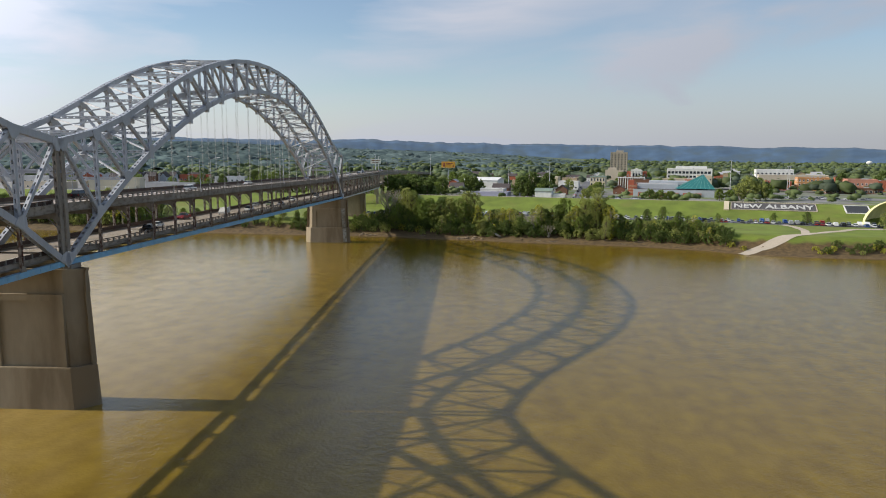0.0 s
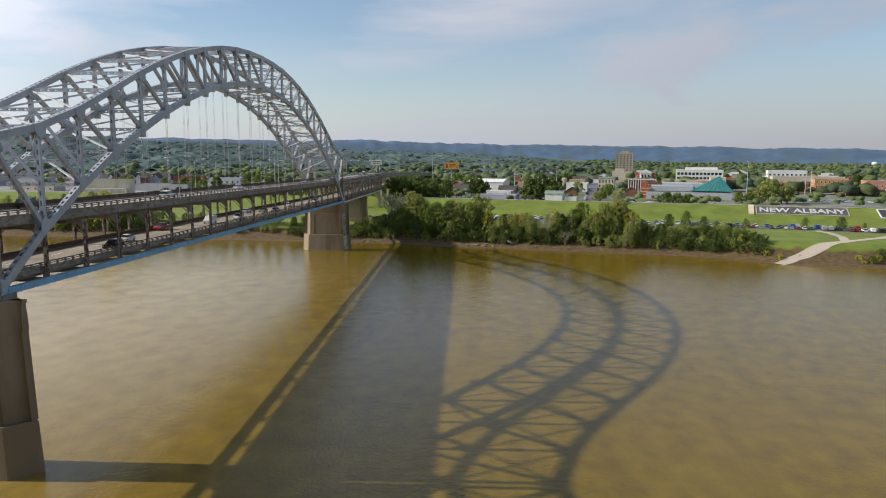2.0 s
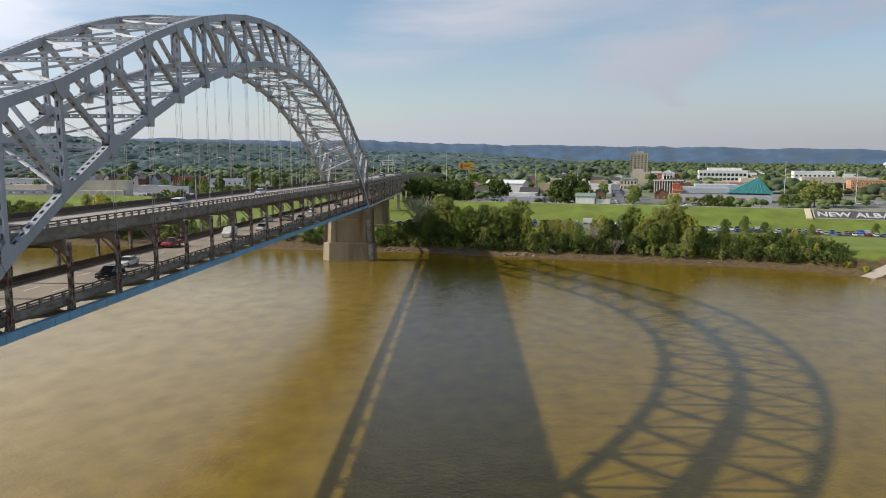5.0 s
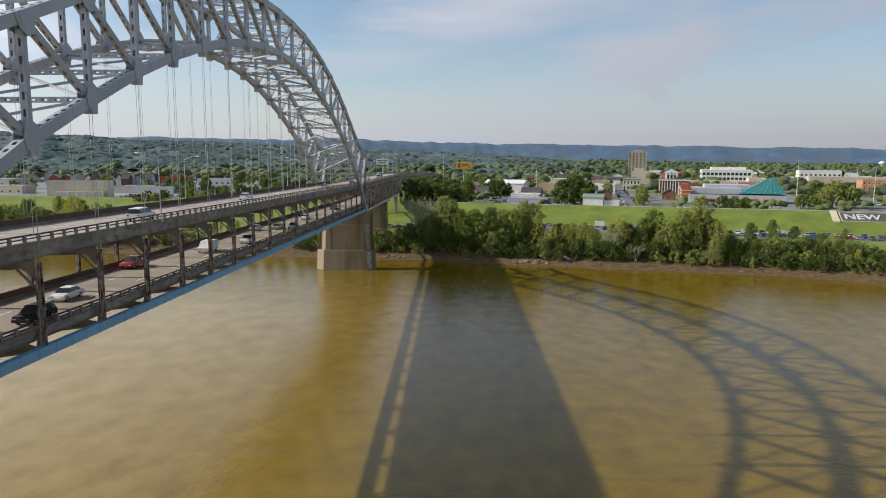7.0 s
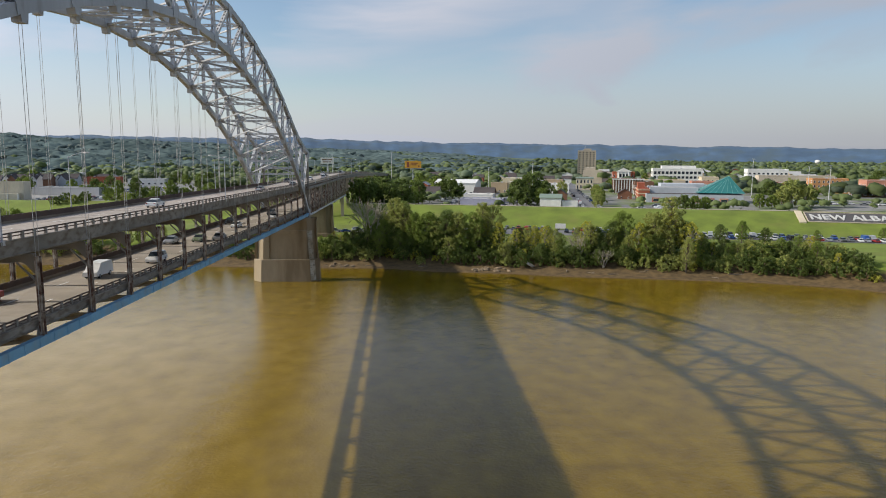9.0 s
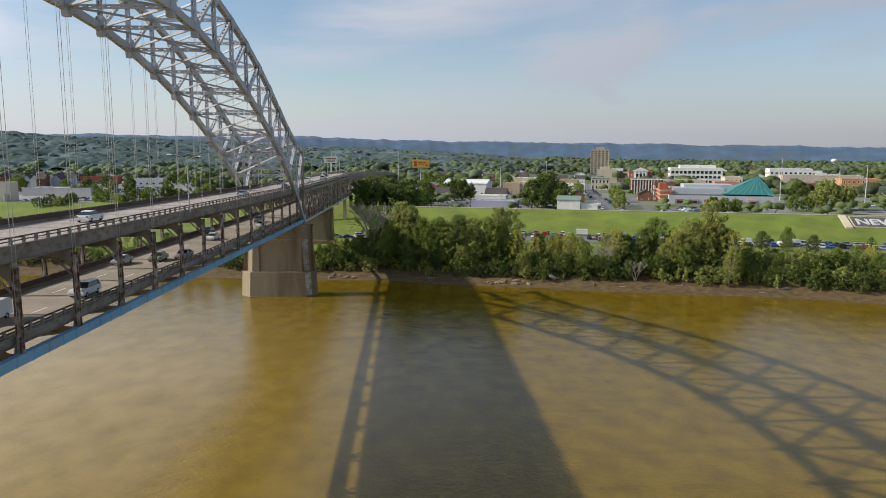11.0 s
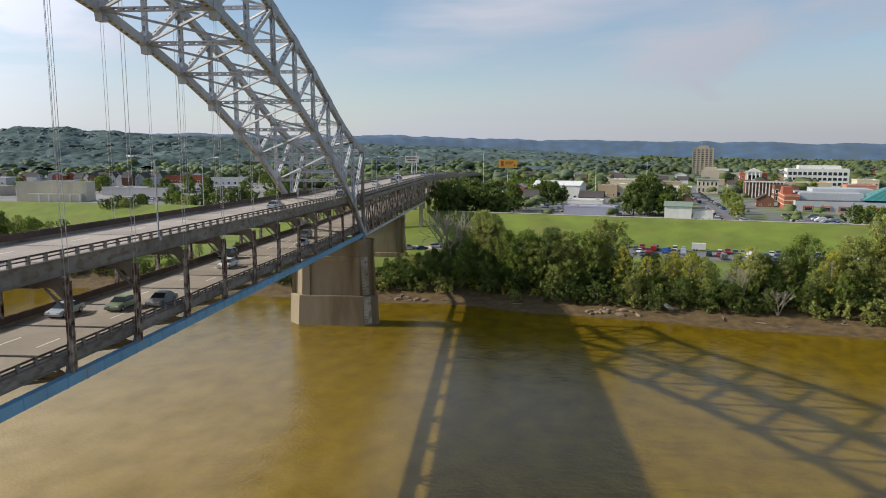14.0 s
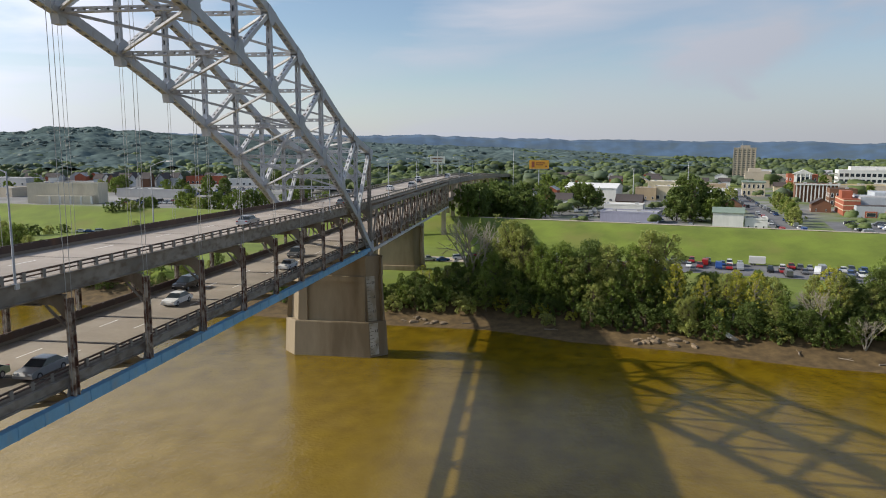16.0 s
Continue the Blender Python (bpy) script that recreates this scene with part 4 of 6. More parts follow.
for i in range(640):
    for j in range(3):
        rs.f.append((i * 4 + j, (i + 1) * 4 + j, (i + 1) * 4 + j + 1, i * 4 + j + 1))
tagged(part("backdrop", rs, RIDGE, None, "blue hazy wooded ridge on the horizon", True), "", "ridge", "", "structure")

# ---- approach spans beyond the river pier ----
def deck_z(y):
    return along(((200, 34.1), (246, 33.42), (380, 32.9), (440, 32.0), (520, 30.0), (620, 27.0), (760, 22.5), (900, 16.0)), y)


def deck_x(y):
    return 0.8 + 0.00006 * max(0, y - 420) ** 2


def ribbon_box(s, y0, y1, step, x0, x1, lo, hi, zf=deck_z):
    n = max(1, round((y1 - y0) / step))
    rings = []
    for i in range(n + 1):
        y = y0 + (y1 - y0) * i / n
        cx, z = deck_x(y), zf(y)
        rings.append([(cx + x0, y, z + lo), (cx + x1, y, z + lo), (cx + x1, y, z + hi), (cx + x0, y, z + hi)])
    return s.loft(rings)


def approach():
    ap = thing("approach_viaduct", "brown double-deck steel truss approach with concrete roadway", "viaduct", (0, 0, 0))
    y0, y1, n = 247.0, 377.0, 12
    step = (y1 - y0) / n
    part("upper_deck", ribbon_box(Shape(), 246.4, 900, 25, -6.85, 6.85, -0.4, 0), ASPHALT, ap, "pale concrete roadway")
    part("lower_deck", ribbon_box(Shape(), 246.4, 520, 25, -6.85, 6.85, -8.9, -8.5), ASPHALT, ap, "shaded lower roadway")
    for sd in (-1, 1):
        part("curb", ribbon_box(Shape(), 246.4, 900, 25, sd * 6.55 - 0.2, sd * 6.55 + 0.2, 0, 0.35), CURB, ap)
        part("rail", ribbon_box(Shape(), 246.4, 900, 25, sd * 6.55 - 0.06, sd * 6.55 + 0.06, 0.85, 1.1), DECK_STEEL, ap)
        part("fascia_girder", ribbon_box(Shape(), 377, 900, 25, sd * 6.3 - 0.2, sd * 6.3 + 0.2, -2.2, -0.4), DECK_STEEL, ap)
        part("lower_curb", ribbon_box(Shape(), 246.4, 520, 25, sd * 6.6 - 0.2, sd * 6.6 + 0.2, -8.5, -7.7), CURB, ap)
        x = 0.8 + sd * HX
        for lo, hi, m in ((-1.5, -0.75, DECK_STEEL), (-10.9, -10.3, STEEL_LIGHT)):
            part("chord", Shape().beam((x, y0, deck_z(y0) + (lo + hi) / 2), (x, y1, deck_z(y1) + (lo + hi) / 2), 0.6, hi - lo), m, ap)
        for i in range(n + 1):
            y = y0 + step * i
            z = deck_z(y)
            part("vertical_post", Shape().beam((x, y, z - 10.4), (x, y, z - 1.2), 0.42, 0.42), RUSTY if i % 3 else DECK_STEEL, ap)
            if i < n:
                ym, zm = y + step / 2, deck_z(y + step / 2)
                ye, ze = y + step, deck_z(y + step)
                part("diagonal", Shape().beam((x, y, z - 10.4), (x, ym, zm - 1.2), 0.34, 0.4), DECK_STEEL, ap)
                part("diagonal", Shape().beam((x, ye, ze - 10.4), (x, ym, zm - 1.2), 0.34, 0.4), RUSTY, ap)
                part("subpost", Shape().beam((x, ym, zm - 10.4), (x, ym, zm - 1.2), 0.25, 0.3), RUSTY, ap)
    for i in range(n + 1):
        y = y0 + step * i
        z = deck_z(y)
        part("floor_beam", Shape().box(0.8 - 7.4, 0.8 + 7.4, y - 0.15, y + 0.15, z - 1.9, z - 0.42).box(0.8 - 7.4, 0.8 + 7.4, y - 0.15, y + 0.15, z - 10.2, z - 8.92), DECK_STEEL, ap)
    posts = Shape()
    for i in range(120):
        y = 248 + i * 2.6
        for sd in (-1, 1):
            posts.box(deck_x(y) + sd * 6.55 - 0.1, deck_x(y) + sd * 6.55 + 0.1, y - 0.15, y + 0.15, deck_z(y) + 0.3, deck_z(y) + 0.95)
    tagged(part("distant_railing", posts, DECK_STEEL, ap), kind="stuff")
    for k, y in enumerate((378.5, 408, 440, 475, 512, 550, 590, 635, 680)):
        g, z = ground_z(deck_x(y), y), deck_z(y)
        for sx in (-5.6, 5.6):
            part("bent_column", Shape().box(deck_x(y) + sx - 0.8, deck_x(y) + sx + 0.8, y - 0.8, y + 0.8, g - 1, z - 3.2), CONCRETE, ap)
        part("bent_cap", Shape().box(deck_x(y) - 7, deck_x(y) + 7, y - 0.9, y + 0.9, z - 3.2, z - 2.2), CONCRETE, ap)
        if y < 520:
            part("lower_cap", Shape().box(deck_x(y) - 7, deck_x(y) + 7, y - 0.7, y + 0.7, z - 10.1, z - 9.0), CONCRETE, ap)
    return ap


approach()
for y in (312.0,):
    pier("bridge_pier", 0.8, y, 8.4, 2.4, 9.0, 21.4, 5.5, "concrete land pier under the approach truss", False)


# ---- lamps on the upper deck ----
def lamp_post():
    ob = thing("street_lamp", "tall grey street lamp on the bridge rail", "street lamp")
    part("base", Shape().box(-0.2, 0.2, -0.2, 0.2, 0, 0.4), STEEL_LIGHT, ob)
    part("pole", Shape().tube((0, 0, 0.3), (0, 0, 8.6), 0.10, 0.055, 8), STEEL, ob)
    arm = Shape()
    last = Vector((0, 0, 8.5))
    for i in range(1, 6):
        q = Vector((-2.4 * i / 5, 0, 8.5 + 0.75 * math.sin(i / 5 * 1.5)))
        arm.tube(last, q, 0.055, 0.05, 6)
        last = q
    part("arm", arm, STEEL, ob)
    part("lamp_head", Shape().loft([[(-2.3, -0.12, 9.15), (-2.3, 0.12, 9.15), (-2.3, 0.1, 9.3), (-2.3, -0.1, 9.3)], [(-2.7, -0.2, 9.12), (-2.7, 0.2, 9.12), (-2.7, 0.16, 9.34), (-2.7, -0.16, 9.34)], [(-3.2, -0.1, 9.2), (-3.2, 0.1, 9.2), (-3.2, 0.08, 9.3), (-3.2, -0.08, 9.3)]]), WHITE, ob, "pale lamp head")
    return ob


LAMP = lamp_post()
protos.append(LAMP)
for side, ys in ((1, (63.3, 140.8, 218.3, 268, 308, 348, 420, 480)), (-1, (28.5, 106, 183.5, 250, 290, 331, 390, 450))):
    for y in ys:
        z = tie_z(y - 1.6) + 9.2 if y < 246 else deck_z(y)
        tagged(copy_thing(LAMP, pose(0.8 + side * 7.0 + (deck_x(y) - 0.8), y, z, 0, 0, 0 if side > 0 else 180)), group="bridge lamps")


# ---- vehicles ----
PAINT = {
    "white": material("white car paint", (0.75, 0.75, 0.74), 0.25, 0, 0.03),
    "silver": material("silver car paint", (0.42, 0.43, 0.45), 0.28, 0.4, 0.03),
    "grey": material("grey car paint", (0.14, 0.145, 0.15), 0.28, 0.2, 0.03),
    "black": material("black car paint", (0.018, 0.018, 0.02), 0.25, 0, 0.03),
    "red": material("red car paint", (0.30, 0.02, 0.02), 0.28, 0, 0.03),
    "blue": material("blue car paint", (0.03, 0.08, 0.26), 0.28, 0.1, 0.03),
    "green": material("pale green car paint", (0.22, 0.27, 0.17), 0.28, 0.2, 0.03),
}
HEADLIGHT = material("clear lamp lens", (0.7, 0.7, 0.68), 0.15, 0, 0.02)
TAIL = material("red lamp lens", (0.30, 0.01, 0.01), 0.2, 0, 0.02)
BODY = {
    "sedan": (4.7, 1.8, ((-2.35, 0.45), (-2.3, 0.85), (-1.5, 0.98), (0.75, 0.98), (2.1, 0.82), (2.35, 0.55), (2.3, 0.3), (-2.3, 0.3)), ((-1.75, 0.96), (-1.0, 1.42), (0.25, 1.44), (1.1, 0.96))),
    "suv": (4.8, 1.95, ((-2.4, 0.5), (-2.38, 1.05), (-1.5, 1.1), (0.95, 1.1), (2.2, 0.98), (2.4, 0.65), (2.35, 0.35), (-2.35, 0.35)), ((-2.3, 1.08), (-2.05, 1.68), (0.35, 1.74), (1.25, 1.08))),
    "pickup": (5.6, 2.0, ((-2.8, 0.55), (-2.8, 1.1), (-0.9, 1.1), (0.95, 1.12), (2.6, 1.02), (2.8, 0.65), (2.75, 0.4), (-2.75, 0.4)), ((-0.85, 1.1), (-0.7, 1.75), (0.35, 1.78), (1.15, 1.1))),
    "van": (5.4, 2.0, ((-2.7, 0.5), (-2.7, 2.0), (-2.2, 2.15), (1.0, 2.15), (1.9, 1.25), (2.7, 1.0), (2.7, 0.4), (-2.65, 0.4)), ((0.35, 1.3), (0.5, 1.95), (1.1, 2.0), (1.85, 1.25))),
}


def vehicle(kind, paint, full=True):
    length, width, outline, roof = BODY[kind]
    ob = thing("car" if kind != "pickup" else "pickup_truck", f"{paint} {'van' if kind == 'van' else 'pickup truck' if kind == 'pickup' else 'sport utility car' if kind == 'suv' else 'sedan car'} on its wheels", "truck" if kind == "pickup" else "car")

    def skin(profile, half, inset):
        return [[(x, -half + inset * (z - profile[0][1] if z > profile[0][1] else 0), z) for x, z in profile], [(x, half - inset * (z - profile[0][1] if z > profile[0][1] else 0), z) for x, z in profile]]

    shell = Shape().loft(skin(outline, width / 2, 0.06))
    if not full:
        shell.box(roof[1][0] - 0.04, roof[2][0] + 0.04, -width / 2 + 0.25, width / 2 - 0.25, roof[1][1] - 0.05, roof[2][1] + 0.05)
    part("body", shell, PAINT[paint], ob)
    part("cabin_glass", Shape().loft(skin(roof, width / 2 - 0.05, 0.28)), GLASS, ob, "dark tinted windows")
    (x0, z0), (xa, za), (xb, zb), (x1, z1) = roof
    if full:
        part("roof", Shape().loft([[(xa - 0.05, -width / 2 + 0.2, za - 0.03), (xa - 0.05, width / 2 - 0.2, za - 0.03), (xa, width / 2 - 0.26, za + 0.05), (xa, -width / 2 + 0.26, za + 0.05)], [(xb + 0.08, -width / 2 + 0.2, zb - 0.03), (xb + 0.08, width / 2 - 0.2, zb - 0.03), (xb, width / 2 - 0.26, zb + 0.05), (xb, -width / 2 + 0.26, zb + 0.05)]]), PAINT[paint], ob)
    if full is None:
        gear = Shape()
        for sy in (-1, 1):
            for wx in (-length * 0.30, length * 0.31):
                gear.tube((wx, sy * (width / 2 - 0.2), 0.33), (wx, sy * (width / 2 + 0.02), 0.33), 0.34, 0.32, 8)
        tagged(part("running_gear", gear, BLACK, ob), kind="stuff")
        return ob
    for sy in (-1, 1):
        for wx in (-length * 0.30, length * 0.31):
            w = part("wheel", Shape().tube((wx, sy * (width / 2 - 0.2), 0.33), (wx, sy * (width / 2 + 0.02), 0.33), 0.34, 0.32, 12), BLACK, ob)
            if full:
                part("hub_cap", Shape().tube((wx, sy * (width / 2 + 0.015), 0.33), (wx, sy * (width / 2 + 0.035), 0.33), 0.2, 0.18, 8), PAINT["silver"], w)
        if not full:
            continue
        part("headlight", Shape().box(length / 2 - 0.22, length / 2 - 0.02, sy * width * 0.36 - 0.18, sy * width * 0.36 + 0.18, 0.62, 0.76), HEADLIGHT, ob)
        part("tail_light", Shape().box(-length / 2 - 0.03, -length / 2 + 0.1, sy * width * 0.38 - 0.14, sy * width * 0.38 + 0.14, 0.72, 0.88), TAIL, ob)
    return ob


CARS = {}


def park(kind, paint, x, y, z, turn, group, full=True):
    key = (kind, paint, full)
    if key not in CARS:
        CARS[key] = vehicle(kind, paint, full)
        protos.append(CARS[key])
    return tagged(copy_thing(CARS[key], pose(x, y, z, 0, 0, turn)), group=group)


def lower_z(y):
    return tie_z(y - 1.6) + 0.71 if y < 246 else deck_z(y) - 8.49


def upper_z(y):
    return tie_z(y - 1.6) + 9.21 if y < 246 else deck_z(y) + 0.01


for kind, paint, x, y in (("suv", "white", 3.8, 66), ("sedan", "silver", 3.6, 192), ("sedan", "white", 0.6, 122), ("suv", "black", -3.4, 27), ("sedan", "grey", 4.6, 238), ("pickup", "grey", -2.8, 268), ("sedan", "white", 1.2, 300), ("suv", "silver", 4.2, 320), ("sedan", "black", 0.9, 352), ("suv", "white", -3.0, 372), ("sedan", "silver", 3.8, 410), ("suv", "grey", 0.8, 430), ("sedan", "white", -2.6, 462), ("suv", "white", 4.2, 500), ("sedan", "silver", 1.0, 540)):
    park(kind, paint, x, y, upper_z(y), 90, "cars on the upper deck")
for kind, paint, x, y in (("pickup", "red", -3.6, 78), ("sedan", "green", 1.2, 144), ("sedan", "silver", 4.5, 147), ("suv", "black", -3.2, 186), ("sedan", "white", 0.8, 176), ("sedan", "silver", -3.2, 140), ("suv", "white", 3.6, 113), ("sedan", "white", 4.2, 206), ("suv", "grey", 0.6, 220), ("van", "white", 0.8, 98), ("suv", "black", 4.4, 40), ("sedan", "white", 0.8, 52)):
    park(kind, paint, x, y, lower_z(y), 270, "cars on the lower deck")
# ---- roads, path and parking on the ground ----
def ribbon(name, line, width, mat, label, category, lift=0.07, step=3.0):
    """A paved strip that follows the ground along a line of points."""
    s = Shape()
    pts = []
    for (xa, ya), (xb, yb) in zip(line, line[1:]):
        n = max(1, round(math.hypot(xb - xa, yb - ya) / step))
        pts += [Vector((xa + (xb - xa) * i / n, ya + (yb - ya) * i / n, 0)) for i in range(n)]
    pts.append(Vector((*line[-1], 0)))
    m = 5
    for i, p in enumerate(pts):
        d = (pts[min(i + 1, len(pts) - 1)] - pts[max(i - 1, 0)]).normalized()
        o = Vector((d.y, -d.x, 0))
        for j in range(m):
            q = p + o * (width * (j / (m - 1) - 0.5))
            s.v.append((q.x, q.y, ground_z(q.x, q.y) + lift))
    for i in range(len(pts) - 1):
        for j in range(m - 1):
            a = i * m + j
            s.f.append((a, a + m, a + m + 1, a + 1))
    return tagged(part(name, s, mat, None, label), "", category, "", "structure")


def levee(x, c):
    return x, crest(x) + c


ribbon("pavement", [levee(x, 1.5) for x in range(20, 420, 20)], 3.0, PAVING, "pale gravel track along the levee crest", "path", 0.1)
ribbon("pavement", [(203, 213), (212, 219), (226, 225), (240, 233)], 5.0, PAVING, "pale concrete boat ramp down to the water", "ramp", 0.12)
ribbon("pavement", [(240, 233), (256, 244), (276, 258), (300, 262), (340, 262)], 4.2, PAVING, "pale concrete riverside path", "path", 0.1)
ribbon("pavement", [(240, 233), (247, 250), (250, 268), (248, 280)], 4.0, PAVING, "pale concrete path to the car park", "path", 0.11)
ribbon("pavement", [levee(x, -41) for x in range(84, 160, 10)], 9.0, ROAD_DARK, "grey asphalt overflow car park", "car park", 0.08)
ribbon("pavement", [levee(x, -53) for x in range(40, 321, 10)], 15.0, ROAD_DARK, "grey asphalt riverside car park", "car park", 0.09)
ribbon("road", [(150, 396), (157, 440), (170, 520), (190, 640), (215, 780), (245, 950)], 13.0, ROAD_DARK, "grey asphalt town street running inland", "street", 0.1, 8)
ribbon("pavement", [(180, 392), (186, 420), (195, 455)], 26.0, ROAD_DARK, "asphalt car park behind the levee", "car park", 0.09, 6)
ribbon("pavement", [(62, 432), (110, 428)], 40.0, ROAD_DARK, "asphalt yard behind the levee", "yard", 0.08, 6)
ribbon("pavement", [(95, 505), (135, 498)], 60.0, ROAD_DARK, "asphalt yard between warehouses", "yard", 0.08, 6)
ribbon("pavement", [(-14, 338), (30, 331)], 9.0, PAVING, "pale gravel lot under the bridge", "car park", 0.1)
ribbon("road", [(300, 470), (440, 432)], 14.0, ROAD_DARK, "grey asphalt street behind the levee", "street", 0.1, 8)

TOWN_LOTS = material("patched asphalt, gravel and verge", (0.21, 0.205, 0.195), 0.95, 0, 0.3, 0.12, 0.2, (0.115, 0.160, 0.030), 0.46, 0.035)
lots = Shape()
lx = [40 + i * 10 for i in range(51)]
ly = [i / 30 for i in range(31)]
for t in ly:
    for x in lx:
        y = crest(x) + 27 + (800 - crest(x) - 27) * t
        lots.v.append((x, y, ground_z(x, y) + 0.05))
lots.f = [(j * 51 + i, j * 51 + i + 1, (j + 1) * 51 + i + 1, (j + 1) * 51 + i) for j in range(30) for i in range(50)]
tagged(part("pavement", lots, TOWN_LOTS, None, "patched grey town lots with grass verges"), "", "town lots", "", "structure")
WEST_LOTS = material("grey asphalt lots with verges", (0.23, 0.225, 0.215), 0.95, 0, 0.3, 0.12, 0.2, (0.115, 0.150, 0.040), 0.32, 0.03)
west = Shape()
for t in ly:
    for i in range(51):
        x = -620 + i * 10.4
        y = crest(x) + 27 + (860 - crest(x) - 27) * t
        west.v.append((x, y, ground_z(x, y) + 0.05))
west.f = list(lots.f)
tagged(part("pavement", west, WEST_LOTS, None, "grey asphalt shopping lots with grass verges"), "", "town lots", "", "structure")

KINDS, PAINTS = ("sedan", "suv", "sedan", "suv", "pickup", "van"), ("white", "silver", "grey", "black", "red", "blue", "white", "grey", "silver")


def some_car(x, y, turn, group, full=False):
    park(KINDS[int(rng.integers(0, 6))], PAINTS[int(rng.integers(0, 9))], x, y, ground_z(x, y) + 0.1, turn + rng.normal() * 3, group, full)


x = 46.0
while x < 316:
    for c, turn in ((-56.5, 76), (-49.5, 256)):
        if rng.random() < (0.92 if x > 150 else 0.6):
            some_car(x + rng.normal() * 0.3, crest(x) + c, turn, "cars in the riverside car park")
    x += 3.0 + (2.5 if rng.random() < 0.12 else 0)
for i in range(24):
    if i not in (9, 10, 11, 17):
        x = 88 + i * 2.9
        some_car(x + rng.normal() * 0.4, crest(x) - 41 + rng.normal() * 1.5, (76, 256)[i % 2], "cars in the overflow car park")
for i in range(15):
    for dx, turn in ((-6, 8), (6, 188), (12, 8)):
        if rng.random() < 0.8:
            y = 394 + i * 3.6
            some_car(184 + (y - 392) * 0.2 + dx, y, turn - 12, "cars behind the levee", None)
for i in range(24):
    y = 410 + i * 10
    for dx in (-4.6, 4.6):
        if rng.random() < 0.75:
            some_car(float(np.interp(y, (396, 440, 520, 640, 780), (150, 157, 170, 190, 215))) + dx, y + rng.normal(), 80, "cars parked along the street", None)
for i in range(40):
    some_car(60 + rng.random() * 62, 424 + rng.random() * 75, 76 if rng.random() < 0.5 else 166, "cars in the yards", None)
for i in range(34):
    some_car(-218 + (i % 17) * 2.8 + rng.normal() * 0.4, (500, 516)[i // 17] + (i % 17) * 0.7, 92, "cars in the shopping car park", None)
for i in range(60):
    some_car(-212 + (i % 12) * 3.1 + rng.normal() * 0.5, 592 + (i // 12) * 19 + rng.normal(), 85, "cars in the shopping car park", None)
for i in range(26):
    some_car(-400 + rng.random() * 100, 560 + rng.random() * 110, 85, "cars in the shopping car park", None)
for i in range(16):
    some_car(305 + i * 5.2, 470 - (i * 5.2) * 0.27 + (2.2 if i % 2 else -2.2), 345, "cars on the street", None)
for x, y in ((-160, 385), (-156, 385), (-151, 386), (-3, 337), (2, 338), (8, 330), (13, 330), (18, 334), (24, 341)):
    some_car(x, y, 20, "cars under the bridge")


M_TRAILER = material("dusty white panel", (0.62, 0.61, 0.58), 0.6, 0, 0.08, 0.5)
tl = thing("box_trailer", "white box trailer in the riverside car park", "trailer", (117, 337, ground_z(117, 337) + 0.1))
tl.matrix_world = pose(117, 337, ground_z(117, 337) + 0.1, 0, 0, -14)
part("body", Shape().box(-2.5, 2.5, -1.1, 1.1, 0.7, 2.9), M_TRAILER, tl)
for wx in (-1.6, -0.7):
    for sy in (-1.15, 1.0):
        part("wheel", Shape().tube((wx, sy, 0.36), (wx, sy + 0.15, 0.36), 0.36, 0.36, 10), BLACK, tl)
part("drawbar", Shape().beam((2.5, 0, 0.72), (3.8, 0, 0.55), 0.12, 0.12), BLACK, tl)


# ---- buildings ----
def paint(name, c, vary=0.08, spots=None):
    return material(name, c, 0.85, 0, vary, 0.25, 0.1, spots, 0.3, 0.12, 3.0)


M_WHITE = paint("white painted wall", (0.68, 0.67, 0.63))
M_CREAM = paint("cream wall", (0.58, 0.50, 0.35))
M_TAN = paint("tan brick wall", (0.42, 0.32, 0.20), 0.12)
M_BEIGE = paint("beige concrete wall", (0.50, 0.43, 0.33))
M_BRICK = paint("red brick wall", (0.36, 0.105, 0.055), 0.15, (0.28, 0.08, 0.045))
M_PINK = paint("faded pink brick wall", (0.48, 0.22, 0.15), 0.12)
M_BROWN = paint("brown brick wall", (0.17, 0.085, 0.05), 0.15)
M_GREY = paint("blue grey panelled wall", (0.42, 0.45, 0.48), 0.06)
M_LILAC = paint("pale lilac metal wall", (0.36, 0.36, 0.45), 0.06)
M_DARKROOF = paint("dark shingle roof", (0.075, 0.062, 0.06), 0.2)
M_GREYROOF = paint("grey flat roof", (0.40, 0.40, 0.40), 0.12)
M_WHITEROOF = paint("white membrane roof", (0.70, 0.70, 0.68), 0.08)
M_GREENROOF = paint("grey green metal roof", (0.20, 0.26, 0.21), 0.1)
M_GOLD = paint("mustard flat roof", (0.50, 0.38, 0.13), 0.08)
GREEN_GLASS = material("green tinted glazing", (0.045, 0.190, 0.185), 0.15, 0, 0.2, 0.3)
TEAL = material("weathered teal metal", (0.16, 0.36, 0.34), 0.5, 0, 0.12, 0.4)
TURN = -14.0
PANES = {}


